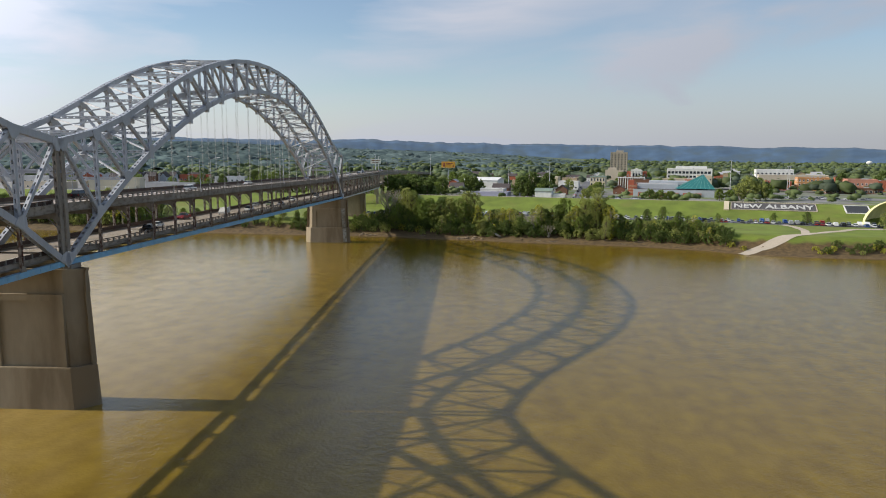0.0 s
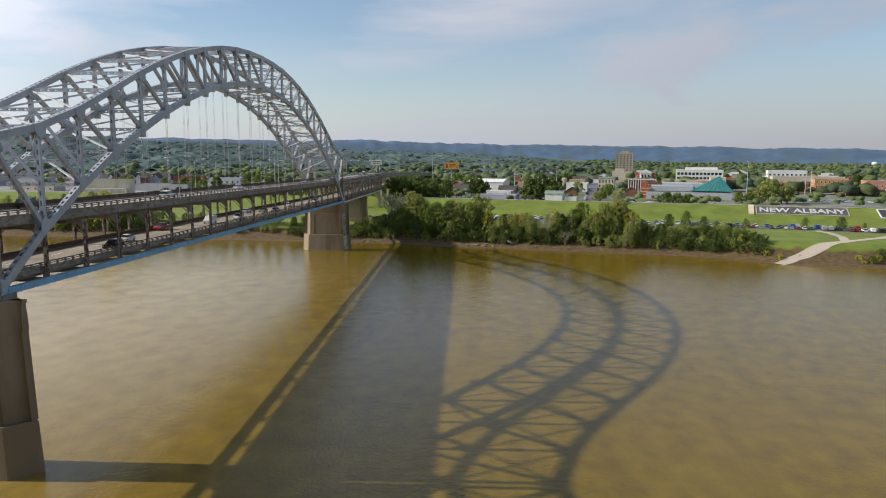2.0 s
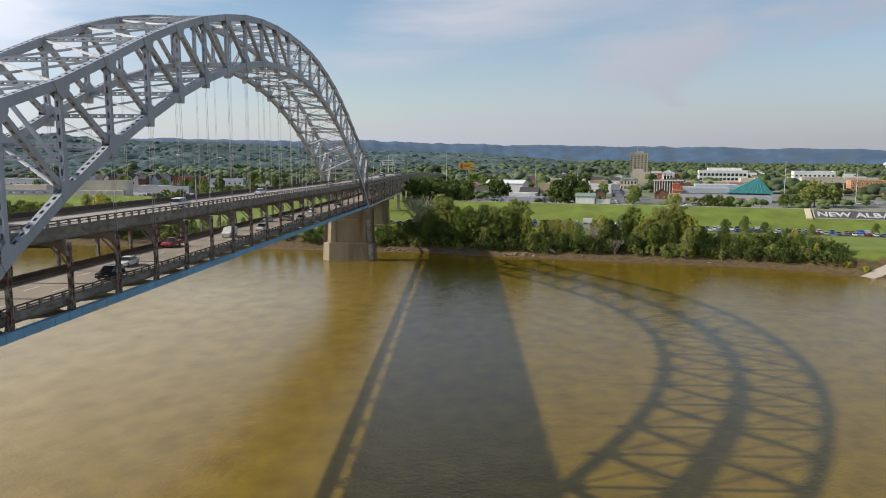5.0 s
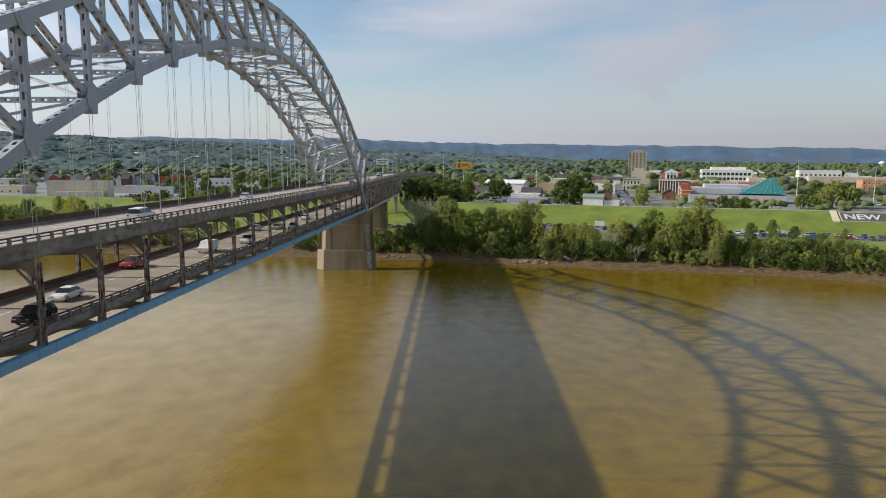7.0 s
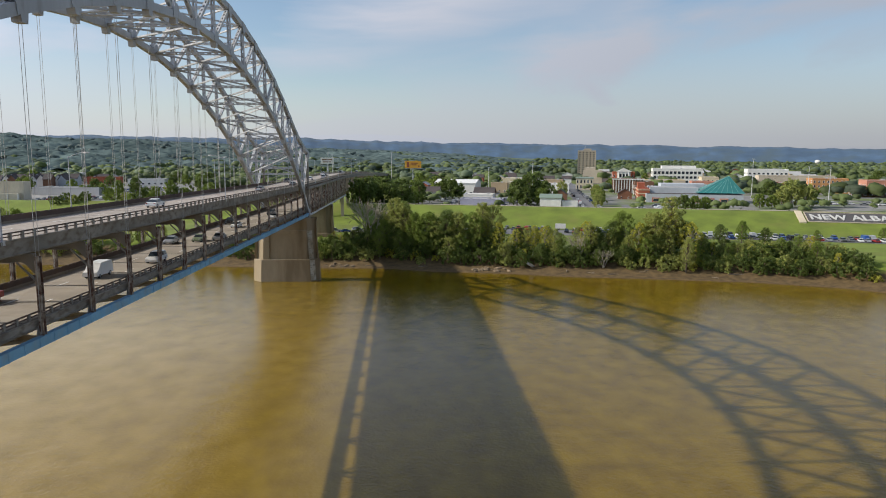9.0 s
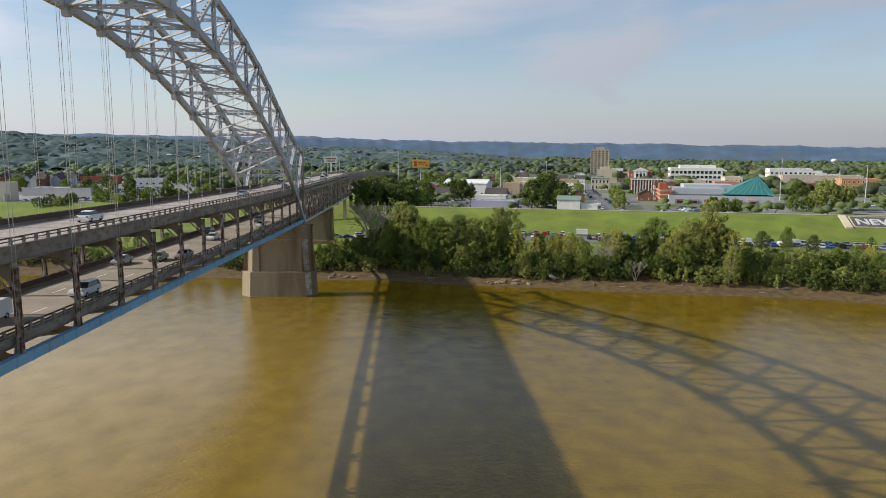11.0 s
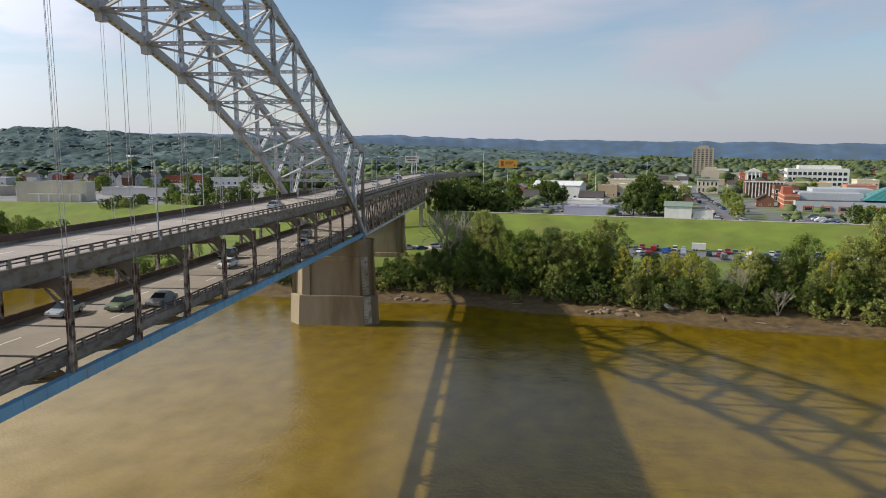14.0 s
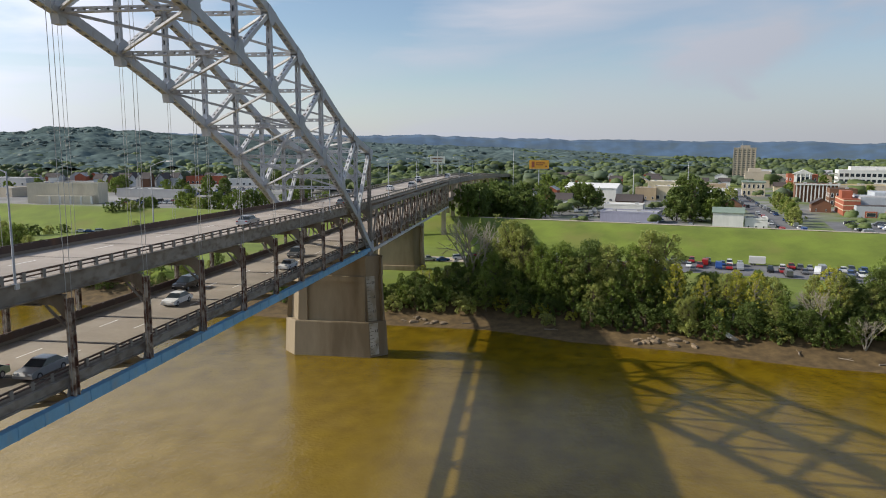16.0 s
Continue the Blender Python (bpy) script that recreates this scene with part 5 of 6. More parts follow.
def window(parent, w, h, x, y, z, face, frame_mat):
    """A framed pane let into a wall; face 0 looks to -y, 1 to -x, 2 to +x of the building."""
    key = (round(w, 2), round(h, 2), frame_mat.name)
    if key not in PANES:
        f = Shape()
        t = min(0.16, w * 0.12)
        for a, b, c, d in ((-w / 2, w / 2, 0, t), (-w / 2, w / 2, h - t, h), (-w / 2, -w / 2 + t, t, h - t), (w / 2 - t, w / 2, t, h - t)):
            f.box(a, b, -0.12, 0.02, c, d)
        g = Shape().box(-w / 2 + t, w / 2 - t, -0.04, 0.015, t, h - t)
        PANES[key] = (f.mesh("window"), g.mesh("pane"))
        if w < 2.0:
            n = len(f.v)
            f.v += g.v
            f.f += [tuple(n + q for q in face_) for face_ in g.f]
            joined = f.mesh("window")
            joined.materials.append(frame_mat)
            joined.materials.append(GLASS)
            for k in range(len(joined.polygons) - 6, len(joined.polygons)):
                joined.polygons[k].material_index = 1
            PANES[key] = (joined, None)
    f, g = PANES[key]
    m = Matrix.Translation((x, y, z)) @ pose(0, 0, 0, 0, 0, (0, -90, 90)[face])
    o = part("window", f, frame_mat, parent)
    o.matrix_local = m
    if g:
        part("pane", g, GLASS, o)


def rows(parent, w, d, storeys, cols, side_cols, win_w, win_h, sill, floor, frame_mat=WHITE, faces=(0, 1)):
    for face in faces:
        n, span = (cols, w) if face == 0 else (side_cols, d)
        for s in range(storeys):
            for i in range(n):
                u = span * ((i + 0.5) / n - 0.5)
                z = sill + s * floor
                if face == 0:
                    window(parent, win_w, win_h, u, -d / 2, z, 0, frame_mat)
                elif face == 1:
                    window(parent, win_w, win_h, -w / 2, u, z, 1, frame_mat)
                else:
                    window(parent, win_w, win_h, w / 2, u, z, 2, frame_mat)


def block(name, label, x, y, w, d, h, wall, roof, storeys=2, cols=6, side_cols=4, win=(1.2, 1.7), floor=None, parapet=0.6, turn=TURN, base=None, frame_mat=WHITE, category="building", faces=(0, 1), sill=1.2):
    """A flat-roofed building; x, y is the middle of its base."""
    z = (ground_z(x, y) if base is None else base) - 0.3
    b = tagged(new(name), label, category)
    b.matrix_world = pose(x, y, z, 0, 0, turn)
    s = Shape().box(-w / 2, w / 2, -d / 2, d / 2, 0, h)
    part("wall", s, wall, b)
    if parapet:
        c = Shape()
        for a0, a1, b0, b1 in ((-w / 2 - 0.1, w / 2 + 0.1, -d / 2 - 0.1, -d / 2 + 0.3), (-w / 2 - 0.1, w / 2 + 0.1, d / 2 - 0.3, d / 2 + 0.1), (-w / 2 - 0.1, -w / 2 + 0.3, -d / 2 + 0.3, d / 2 - 0.3), (w / 2 - 0.3, w / 2 + 0.1, -d / 2 + 0.3, d / 2 - 0.3)):
            c.box(a0, a1, b0, b1, h - 0.2, h + parapet)
        part("parapet", c, wall, b)
    part("roof", Shape().box(-w / 2 + 0.3, w / 2 - 0.3, -d / 2 + 0.3, d / 2 - 0.3, h, h + 0.12), roof, b)
    if storeys:
        rows(b, w, d, storeys, cols, side_cols, *win, sill, floor or (h - 0.6) / storeys, frame_mat, faces)
    for _ in range(int(w * d / 160)):
        a, c = (rng.random() - 0.5) * w * 0.7, (rng.random() - 0.5) * d * 0.7
        part("roof_unit", Shape().box(a - 0.9, a + 0.9, c - 0.7, c + 0.7, h + 0.1, h + 1.2), M_GREYROOF, b)
    return b


def house(name, label, x, y, w, d, h, rise, wall, roof, ridge_x=True, turn=TURN, cols=3, side_cols=2, win=(0.9, 1.3), base=None, storeys=1, chimney=False):
    """A gable-roofed house."""
    z = (ground_z(x, y) if base is None else base) - 0.3
    b = tagged(new(name), label, "house")
    b.matrix_world = pose(x, y, z, 0, 0, turn)
    s = Shape().box(-w / 2, w / 2, -d / 2, d / 2, 0, h)
    if ridge_x:
        s.loft([[(-w / 2, -d / 2, h), (-w / 2, d / 2, h), (-w / 2, 0, h + rise)], [(w / 2, -d / 2, h), (w / 2, d / 2, h), (w / 2, 0, h + rise)]])
    else:
        s.loft([[(-w / 2, -d / 2, h), (w / 2, -d / 2, h), (0, -d / 2, h + rise)], [(-w / 2, d / 2, h), (w / 2, d / 2, h), (0, d / 2, h + rise)]])
    part("wall", s, wall, b)
    e, t = 0.5, 0.22
    for sg in (-1, 1):
        r = Shape()
        if ridge_x:
            slope = rise / (d / 2)
            q = [(sg * (d / 2 + e), h - e * slope), (0, h + rise)]
            r.loft([[(-w / 2 - e, q[0][0], q[0][1] + 0.02), (-w / 2 - e, q[1][0], q[1][1] + 0.02), (-w / 2 - e, q[1][0], q[1][1] + t), (-w / 2 - e, q[0][0], q[0][1] + t)], [(w / 2 + e, q[0][0], q[0][1] + 0.02), (w / 2 + e, q[1][0], q[1][1] + 0.02), (w / 2 + e, q[1][0], q[1][1] + t), (w / 2 + e, q[0][0], q[0][1] + t)]])
        else:
            slope = rise / (w / 2)
            q = [(sg * (w / 2 + e), h - e * slope), (0, h + rise)]
            r.loft([[(q[0][0], -d / 2 - e, q[0][1] + 0.02), (q[1][0], -d / 2 - e, q[1][1] + 0.02), (q[1][0], -d / 2 - e, q[1][1] + t), (q[0][0], -d / 2 - e, q[0][1] + t)], [(q[0][0], d / 2 + e, q[0][1] + 0.02), (q[1][0], d / 2 + e, q[1][1] + 0.02), (q[1][0], d / 2 + e, q[1][1] + t), (q[0][0], d / 2 + e, q[0][1] + t)]])
        part("roof", r, roof, b)
    if chimney:
        part("chimney", Shape().box(w * 0.2, w * 0.2 + 0.8, -0.4, 0.4, h + rise * 0.4, h + rise + 1.0), M_BRICK, b)
    rows(b, w, d, storeys, cols, side_cols, *win, 1.0, h / storeys, WHITE)
    return b


# the tower block
M_TOWER = paint("greyed beige concrete wall", (0.40, 0.34, 0.26))
tw = block("tower_block", "tall tan apartment tower with rows of windows", 296, 1024, 25, 22, 37.5, M_TOWER, M_GREYROOF, 0, parapet=0.8, category="tower block")
for s in range(13):
    for i in range(5):
        window(tw, 2.6, 1.6, -10 + i * 5.0, -11, 2.0 + s * 2.7, 0, M_CREAM)
for i in range(6):
    part("pilaster", Shape().box(-12.5 + i * 5 - 0.4, -12.5 + i * 5 + 0.4, -11.45, -11.0, 0, 37.6), M_TOWER, tw)
part("roof_house", Shape().box(-5, 6, -4, 5, 37.5, 41), M_TOWER, tw)
part("roof_mast", Shape().tube((-3, 0, 41), (-3, 0, 46), 0.15, 0.05, 6), STEEL_LIGHT, tw)

bb = block("office_block", "blank beige concrete office block", 250, 806, 22, 20, 14.5, M_BEIGE, M_GREYROOF, 0)
part("upper_block", Shape().box(-8, 3, -8, 8, 14.5, 18), M_BEIGE, bb)
block("office_block", "low beige annex with flat roof", 268, 800, 14, 18, 12, M_BEIGE, M_GREYROOF, 2, 3, 2)
cm = block("commercial_building", "cream three-storey building with tall dark windows", 208, 668, 16, 22, 10.7, M_CREAM, M_GREENROOF, 2, 5, 6, (1.7, 3.2), 5.0, 0.5)
part("cornice", Shape().box(-8.5, 8.5, -11.5, 11.5, 10.6, 11.3), M_GREENROOF, cm)
ct = block("courthouse", "red brick courthouse with white columns and pediment", 260, 718, 22, 20, 15, M_BRICK, M_GREYROOF, 3, 6, 4, (1.4, 2.2), 4.6)
part("portico_wall", Shape().box(-6.5, 6.5, -12.5, -10, 0, 16), M_WHITE, ct)
part("pediment", Shape().loft([[(-8, -13.4, 16), (8, -13.4, 16), (0, -13.4, 19.6)], [(-8, -9, 16), (8, -9, 16), (0, -9, 19.6)]]), M_WHITE, ct)
part("portico_glazing", Shape().box(-4.2, 4.2, -12.7, -12.4, 2, 13.5), GLASS, ct, "dark tall glazing")
for i in range(4):
    part("column", Shape().tube((-4.8 + i * 3.2, -13.0, 0), (-4.8 + i * 3.2, -13.0, 16), 0.55, 0.48, 10), M_WHITE, ct)
wm = block("office_building", "white modern office with banded windows", 334, 768, 52, 24, 17.5, M_WHITE, M_WHITEROOF, 0)
for s, (z0, z1) in enumerate(((2.5, 5.4), (7.2, 10.0), (12.0, 15.2))):
    for i in range(12):
        window(wm, 3.3, z1 - z0, -23.5 + i * 4.2, -12, z0, 0, M_WHITE)
    for i in range(5):
        window(wm, 3.3, z1 - z0, -26, -9 + i * 4.4, z0, 1, M_WHITE)
part("roof_house", Shape().box(-16, 20, -6, 8, 17.5, 21), M_WHITE, wm)
co = block("arcade_building", "long dark building with a row of white columns", 231, 606, 26, 14, 12.2, M_BROWN, M_GREYROOF, 0)
for i in range(12):
    part("column", Shape().box(-12.6 + i * 2.27, -11.9 + i * 2.27, -8.2, -7.5, 0, 11.8), M_WHITE, co)
part("portico_roof", Shape().box(-13.4, 13.4, -8.6, -7, 11.8, 12.7), M_WHITE, co)
block("shop_building", "dark brown brick shop with tall windows", 232, 566, 15, 16, 11, M_BROWN, M_DARKROOF, 2, 5, 4, (1.6, 2.8), 4.8)

# the glass pyramid building
gp = thing("library_building", "grey and red brick civic building with green glass pyramid", "building", (228, 500, ground_z(228, 500) - 0.3))
gp.matrix_world = pose(236, 498, ground_z(236, 498) - 0.3, 0, 0, TURN)
part("wall", Shape().box(-24, 40.5, -18, 8, 0, 6.2), M_GREY, gp)
part("upper_wall", Shape().box(-21, 12, -8, 20, 5, 10.2), M_GREY, gp)
part("rear_wall", Shape().box(-12, 20, 8, 30, 5, 12.2), M_GREY, gp)
part("roof", Shape().box(-23.6, 35.6, -17.6, -8.02, 6.2, 6.4).box(12.05, 35.6, -8.02, 7.6, 6.2, 6.4), M_DARKROOF, gp)
part("upper_roof", Shape().box(-20.6, 11.6, -7.6, 7.9, 10.2, 10.4), M_GREYROOF, gp)
part("brick_wing", Shape().box(-29, -21.05, -10, 22, 0, 9.2), M_BRICK, gp, "red brick wing")
part("brick_tower", Shape().box(-29.05, -24, -2, 10, 9.2, 13.2), M_BRICK, gp)
for z in (3.0, 5.6, 8.2):
    part("stone_band", Shape().box(-29.15, -20.95, -10.1, 22.1, z, z + 0.5), M_CREAM, gp)
for i in range(6):
    part("awning_bay", Shape().box(-20 + i * 9, -14.5 + i * 9, -18.6, -17.98, 0, 3.6), M_BRICK if i % 2 == 0 else M_PINK, gp)
    window(gp, 4.2, 2.2, -17.2 + i * 9, -18.62, 0.8, 0, M_BEIGE)
px0, px1, py0, py1 = 10.0, 41.0, -18.5, 7.0
tip = (31.5, -10.0, 19.0)
base_pts = [(px0, py0, 7.2), (px1, py0, 7.2), (px1, py1, 7.2), (px0, py1, 7.2)]
for i in range(4):
    a, b2 = base_pts[i], base_pts[(i + 1) % 4]
    part("glass_slope", Shape().poly([a, b2, tip]), GREEN_GLASS, gp, "green glass roof slope")
    for j in range(0, 9):
        q = Vector(a).lerp(Vector(b2), j / 8)
        part("glazing_bar", Shape().beam(q, Vector(q).lerp(Vector(tip), 1.0 if j in (0, 8) else 1 - abs(j - 4) / 5.0 * 0.9), 0.16, 0.16, (0, 0, 1)), TEAL, gp)

# houses and sheds behind the levee
wh = house("white_house", "white clapboard house with grey green roof", 128, 420, 12.5, 11, 7.8, 1.8, M_WHITE, M_GREENROOF, True, TURN, 0, 0)
block("shed", "low white lean-to beside a house", 139, 417, 9, 8, 5.2, M_WHITE, M_DARKROOF, 1, 3, 2, (0.9, 1.2))
block("warehouse", "low pale lilac metal warehouse", 89, 446, 27, 14, 5.0, M_LILAC, M_GREYROOF, 0)
block("garage_building", "small white flat-roofed workshop", 90, 480, 20, 12, 6.0, M_WHITE, M_WHITEROOF, 1, 4, 2, (2.2, 1.6))
house("brown_roofed_house", "low house with dark brown roof", 98, 525, 15, 10, 5.0, 3.5, M_BROWN, M_DARKROOF, True, TURN, 4, 2)
house("white_warehouse", "broad white warehouse with shallow roof", 82, 592, 34, 30, 9.5, 2.6, M_WHITE, M_WHITEROOF, True, TURN, 5, 3, (2.0, 1.6))
block("shop_building", "small tan brick shop with flat roof", 119, 604, 14, 14, 8.5, M_TAN, M_GREYROOF, 1, 3, 2)
block("shop_building", "cream warehouse with wide white doors", 133, 606, 16, 18, 9.6, M_CREAM, M_WHITEROOF, 1, 3, 3, (2.4, 2.6))
house("white_house", "white house with dark shingle roof", 58, 514, 12, 9, 6.2, 3.4, M_WHITE, M_DARKROOF, True, TURN, 4, 2)
house("brick_house", "narrow red brick house", 53, 572, 8, 10, 8.5, 2.2, M_BRICK, M_GREYROOF, False, TURN, 3, 3, storeys=2)
house("white_house", "small white house with grey roof", 41, 545, 11, 9, 5.0, 3.6, M_WHITE, M_GREYROOF, False, TURN, 3, 2)
house("cottage", "small cottage with dark roof", 44, 590, 9, 8, 4.5, 3.2, M_TAN, M_DARKROOF, True, TURN, 3, 2)
house("cottage", "small white cottage with grey roof", 66, 640, 10, 9, 5.0, 3.4, M_WHITE, M_GREYROOF, False, TURN, 3, 2)
house("shed", "dark timber shed with gable roof", 203, 520, 10, 10, 5.0, 3.0, M_BROWN, M_DARKROOF, False, TURN, 2, 2)
house("cottage", "brown cottage with dark gable roof", 150, 500, 10, 9, 5.2, 3.4, M_BROWN, M_DARKROOF, False, TURN, 2, 2)
block("shop_building", "low white shop with flat roof", 168, 600, 20, 14, 8.0, M_WHITE, M_WHITEROOF, 1, 4, 3, (2.0, 1.8))
block("shop_building", "white market hall with flat roof", 150, 690, 34, 22, 9.5, M_CREAM, M_WHITEROOF, 1, 6, 4, (2.0, 1.8))
block("shop_building", "tan brick shop of two storeys", 175, 650, 16, 16, 9.5, M_TAN, M_GREYROOF, 2, 5, 4)

# the old brick rows east of the pyramid
w3 = block("hotel_building", "white and red three-storey building with paired windows", 437, 772, 42, 20, 17.0, M_WHITE, M_WHITEROOF, 3, 9, 4, (2.6, 2.2), 5.2)
block("brick_row_building", "red brick warehouse with flat roof", 378, 612, 22, 24, 8.6, M_BRICK, M_GREYROOF, 1, 4, 3)
ob_ = block("brick_row_building", "orange brick building with arched windows", 409, 606, 29, 18, 12.6, paint("orange brick wall", (0.50, 0.25, 0.10), 0.12), M_GREYROOF, 3, 8, 4, (1.5, 2.2), 4.0)
block("brick_row_building", "pink brick commercial building", 452, 600, 26, 20, 11.4, M_PINK, M_GREYROOF, 2, 7, 4, (1.6, 2.2), 4.8)
block("brick_row_building", "dark red brick hall with sloping roof", 474, 596, 18, 26, 10.0, M_BRICK, M_DARKROOF, 1, 4, 4)
block("brick_row_building", "white shed-roofed brick annex", 476, 572, 18, 12, 6.0, M_WHITE, M_WHITEROOF, 1, 4, 2)
block("arcade_building", "long pale canopy building", 425, 690, 70, 16, 12.4, M_BEIGE, M_WHITEROOF, 1, 12, 3, (2.4, 2.0))
block("shop_building", "cream brick corner building", 305, 612, 14, 20, 13.5, M_CREAM, M_GREYROOF, 3, 4, 5, (1.4, 2.0), 4.2)
block("shop_building", "orange brick shop with pale front", 286, 580, 18, 16, 11.0, M_PINK, M_GREYROOF, 2, 5, 4, (1.5, 2.2), 4.6)
block("shop_building", "low beige hall with mustard roof", 292, 690, 40, 22, 8.0, M_BEIGE, M_GOLD, 1, 8, 4)
block("shop_building", "dark shopfronts with awnings", 420, 548, 46, 10, 5.2, M_BROWN, M_GREYROOF, 1, 12, 2, (2.4, 2.2))
block("shop_building", "pink brick shopfront row", 470, 534, 40, 10, 6.0, M_PINK, M_GREYROOF, 1, 10, 2, (2.2, 2.2))
for i in range(24):
    x, y = 320 + rng.random() * 260, 800 + rng.random() * 420
    house("town_house", ("small white town house with grey roof", "small brick town house with dark roof", "small tan town house with dark roof")[i % 3], x, y, 11 + rng.random() * 5, 10, 6 + 2 * rng.random(), 3, (M_WHITE, M_BRICK, M_TAN)[i % 3], (M_GREYROOF, M_DARKROOF)[i % 2], i % 2 == 0, TURN, 2, 1)
for i in range(22):
    x, y = 20 + rng.random() * 240, 700 + rng.random() * 420
    house("town_house", ("small white town house with dark roof", "small cream town house with grey roof", "small brick town house with grey roof")[i % 3], x, y, 10 + rng.random() * 4, 9, 5 + 2 * rng.random(), 3, (M_WHITE, M_CREAM, M_BRICK)[i % 3], (M_DARKROOF, M_GREYROOF)[i % 2], i % 2 == 0, TURN, 2, 1)

# west of the bridge
M_STAINED = paint("stained beige concrete wall", (0.58, 0.52, 0.40), 0.14, (0.46, 0.40, 0.30))
wl_ = block("warehouse", "long beige concrete warehouse", -251, 503, 45, 12, 12.5, M_STAINED, M_GREYROOF, 0, turn=7)
part("loading_annex", Shape().box(-14, 20, -11, -6, 0, 5.4), M_STAINED, wl_)
for i in range(5):
    part("buttress", Shape().box(-6 + i * 6.5, -5 + i * 6.5, -11.5, -11.0, 0, 5.2), M_WHITE, wl_)
block("warehouse", "low grey warehouse beside a car park", -226, 564, 54, 16, 6.0, M_GREYROOF, M_GREYROOF, 0, turn=-6)
block("store_building", "low beige store with flat roof", -345, 553, 46, 16, 6.5, M_BEIGE, M_GREYROOF, 1, 6, 2, (2.2, 2.0), turn=-6)
block("store_building", "red brick store with flat roof", -282, 752, 36, 12, 7.5, M_BRICK, M_BRICK, 1, 8, 2, (2.2, 2.0), turn=6)
block("store_building", "long white store with flat roof", -372, 850, 40, 24, 9, M_WHITE, M_WHITEROOF, 1, 8, 3, (2.4, 2.0), turn=-6)
block("store_building", "long pale grey store with flat roof", -455, 694, 70, 20, 7, M_GREYROOF, M_GREYROOF, 1, 8, 3, (2.4, 2.0), turn=-6)
block("store_building", "low white store with grey roof", -228, 730, 36, 14, 6.5, M_WHITE, M_GREYROOF, 1, 6, 2, (2.4, 2.0), turn=4)
block("store_building", "low tan store with grey roof", -315, 612, 50, 12, 5.0, M_TAN, M_GREYROOF, 1, 8, 2, (2.4, 2.0), turn=3)
for i in range(16):
    x, y = -356 + (i % 8) * 8.4, 695 + (i // 8) * 24 + rng.normal() * 3
    house("row_house", ("tall grey row house with dark roof", "tall white row house with dark roof", "tall brick row house with dark roof", "tall grey row house with steep dark gable")[i % 4], x, y, 7.5, 10, 6.8 + rng.random() * 1.5, 4.2, (M_GREY, M_WHITE, M_BROWN, M_GREY)[i % 4], M_DARKROOF, i % 3 == 0, 4, 0, 0)
for i in range(30):
    x, y = -540 + rng.random() * 400, 765 + rng.random() * 80
    house("town_house", ("small grey house with dark roof", "small white house with dark roof", "small brick house with dark roof")[i % 3], x, y, 10 + rng.random() * 4, 9, 5, 3.4, (M_GREY, M_WHITE, M_BRICK)[i % 3], (M_DARKROOF, M_GREYROOF)[i % 2], i % 2 == 0, 10, 0, 0)

# town trees
def town_tree(k, x, y, sc, group="town trees"):
    plant(TOWN_TREES[k], x, y, sc, group=group)


for x, y, k, sc in ((112, 452, 0, 1.25), (121, 456, 0, 1.45), (130, 452, 0, 1.15), (117, 446, 0, 1.0), (127, 445, 1, 1.0), (285, 436, 2, 1.75), (277, 432, 2, 1.3), (294, 434, 2, 1.35), (300, 440, 1, 1.1), (269, 428, 1, 0.8), (262, 430, 1, 0.8), (160, 432, 2, 0.8), (164, 444, 2, 0.8), (168, 460, 1, 0.8), (172, 476, 2, 0.9), (178, 500, 1, 0.9), (184, 530, 2, 0.9), (190, 552, 1, 0.9), (204, 404, 0, 0.7), (212, 410, 1, 0.8), (219, 412, 1, 0.75), (224, 420, 0, 0.6), (20, 425, 0, 1.25), (26, 440, 0, 1.3), (32, 470, 0, 1.1), (24, 455, 1, 1.3), (36, 520, 0, 1.2), (68, 520, 0, 1.2), (73, 516, 0, 1.1), (78, 524, 1, 1.0), (150, 640, 0, 1.2), (50, 620, 1, 1.4), (62, 600, 1, 1.3), (66, 560, 1, 1.0), (-215, 560, 1, 0.8), (-208, 566, 0, 0.9), (-200, 560, 1, 0.8), (-192, 570, 1, 1.0), (-180, 575, 0, 1.0), (225, 640, 1, 1.0), (280, 640, 1, 1.0)):
    town_tree(k, x, y, sc)
for _ in range(44):
    az = -0.6 + 1.4 * rng.random()
    r = 560 + 420 * rng.random()
    x, y = 40 + r * math.sin(az), r * math.cos(az)
    if abs(x - 200) > 22 and not (70 < x < 150 and y < 620):
        town_tree(int(rng.integers(0, 3)), x, y, 0.7 + 0.5 * rng.random())
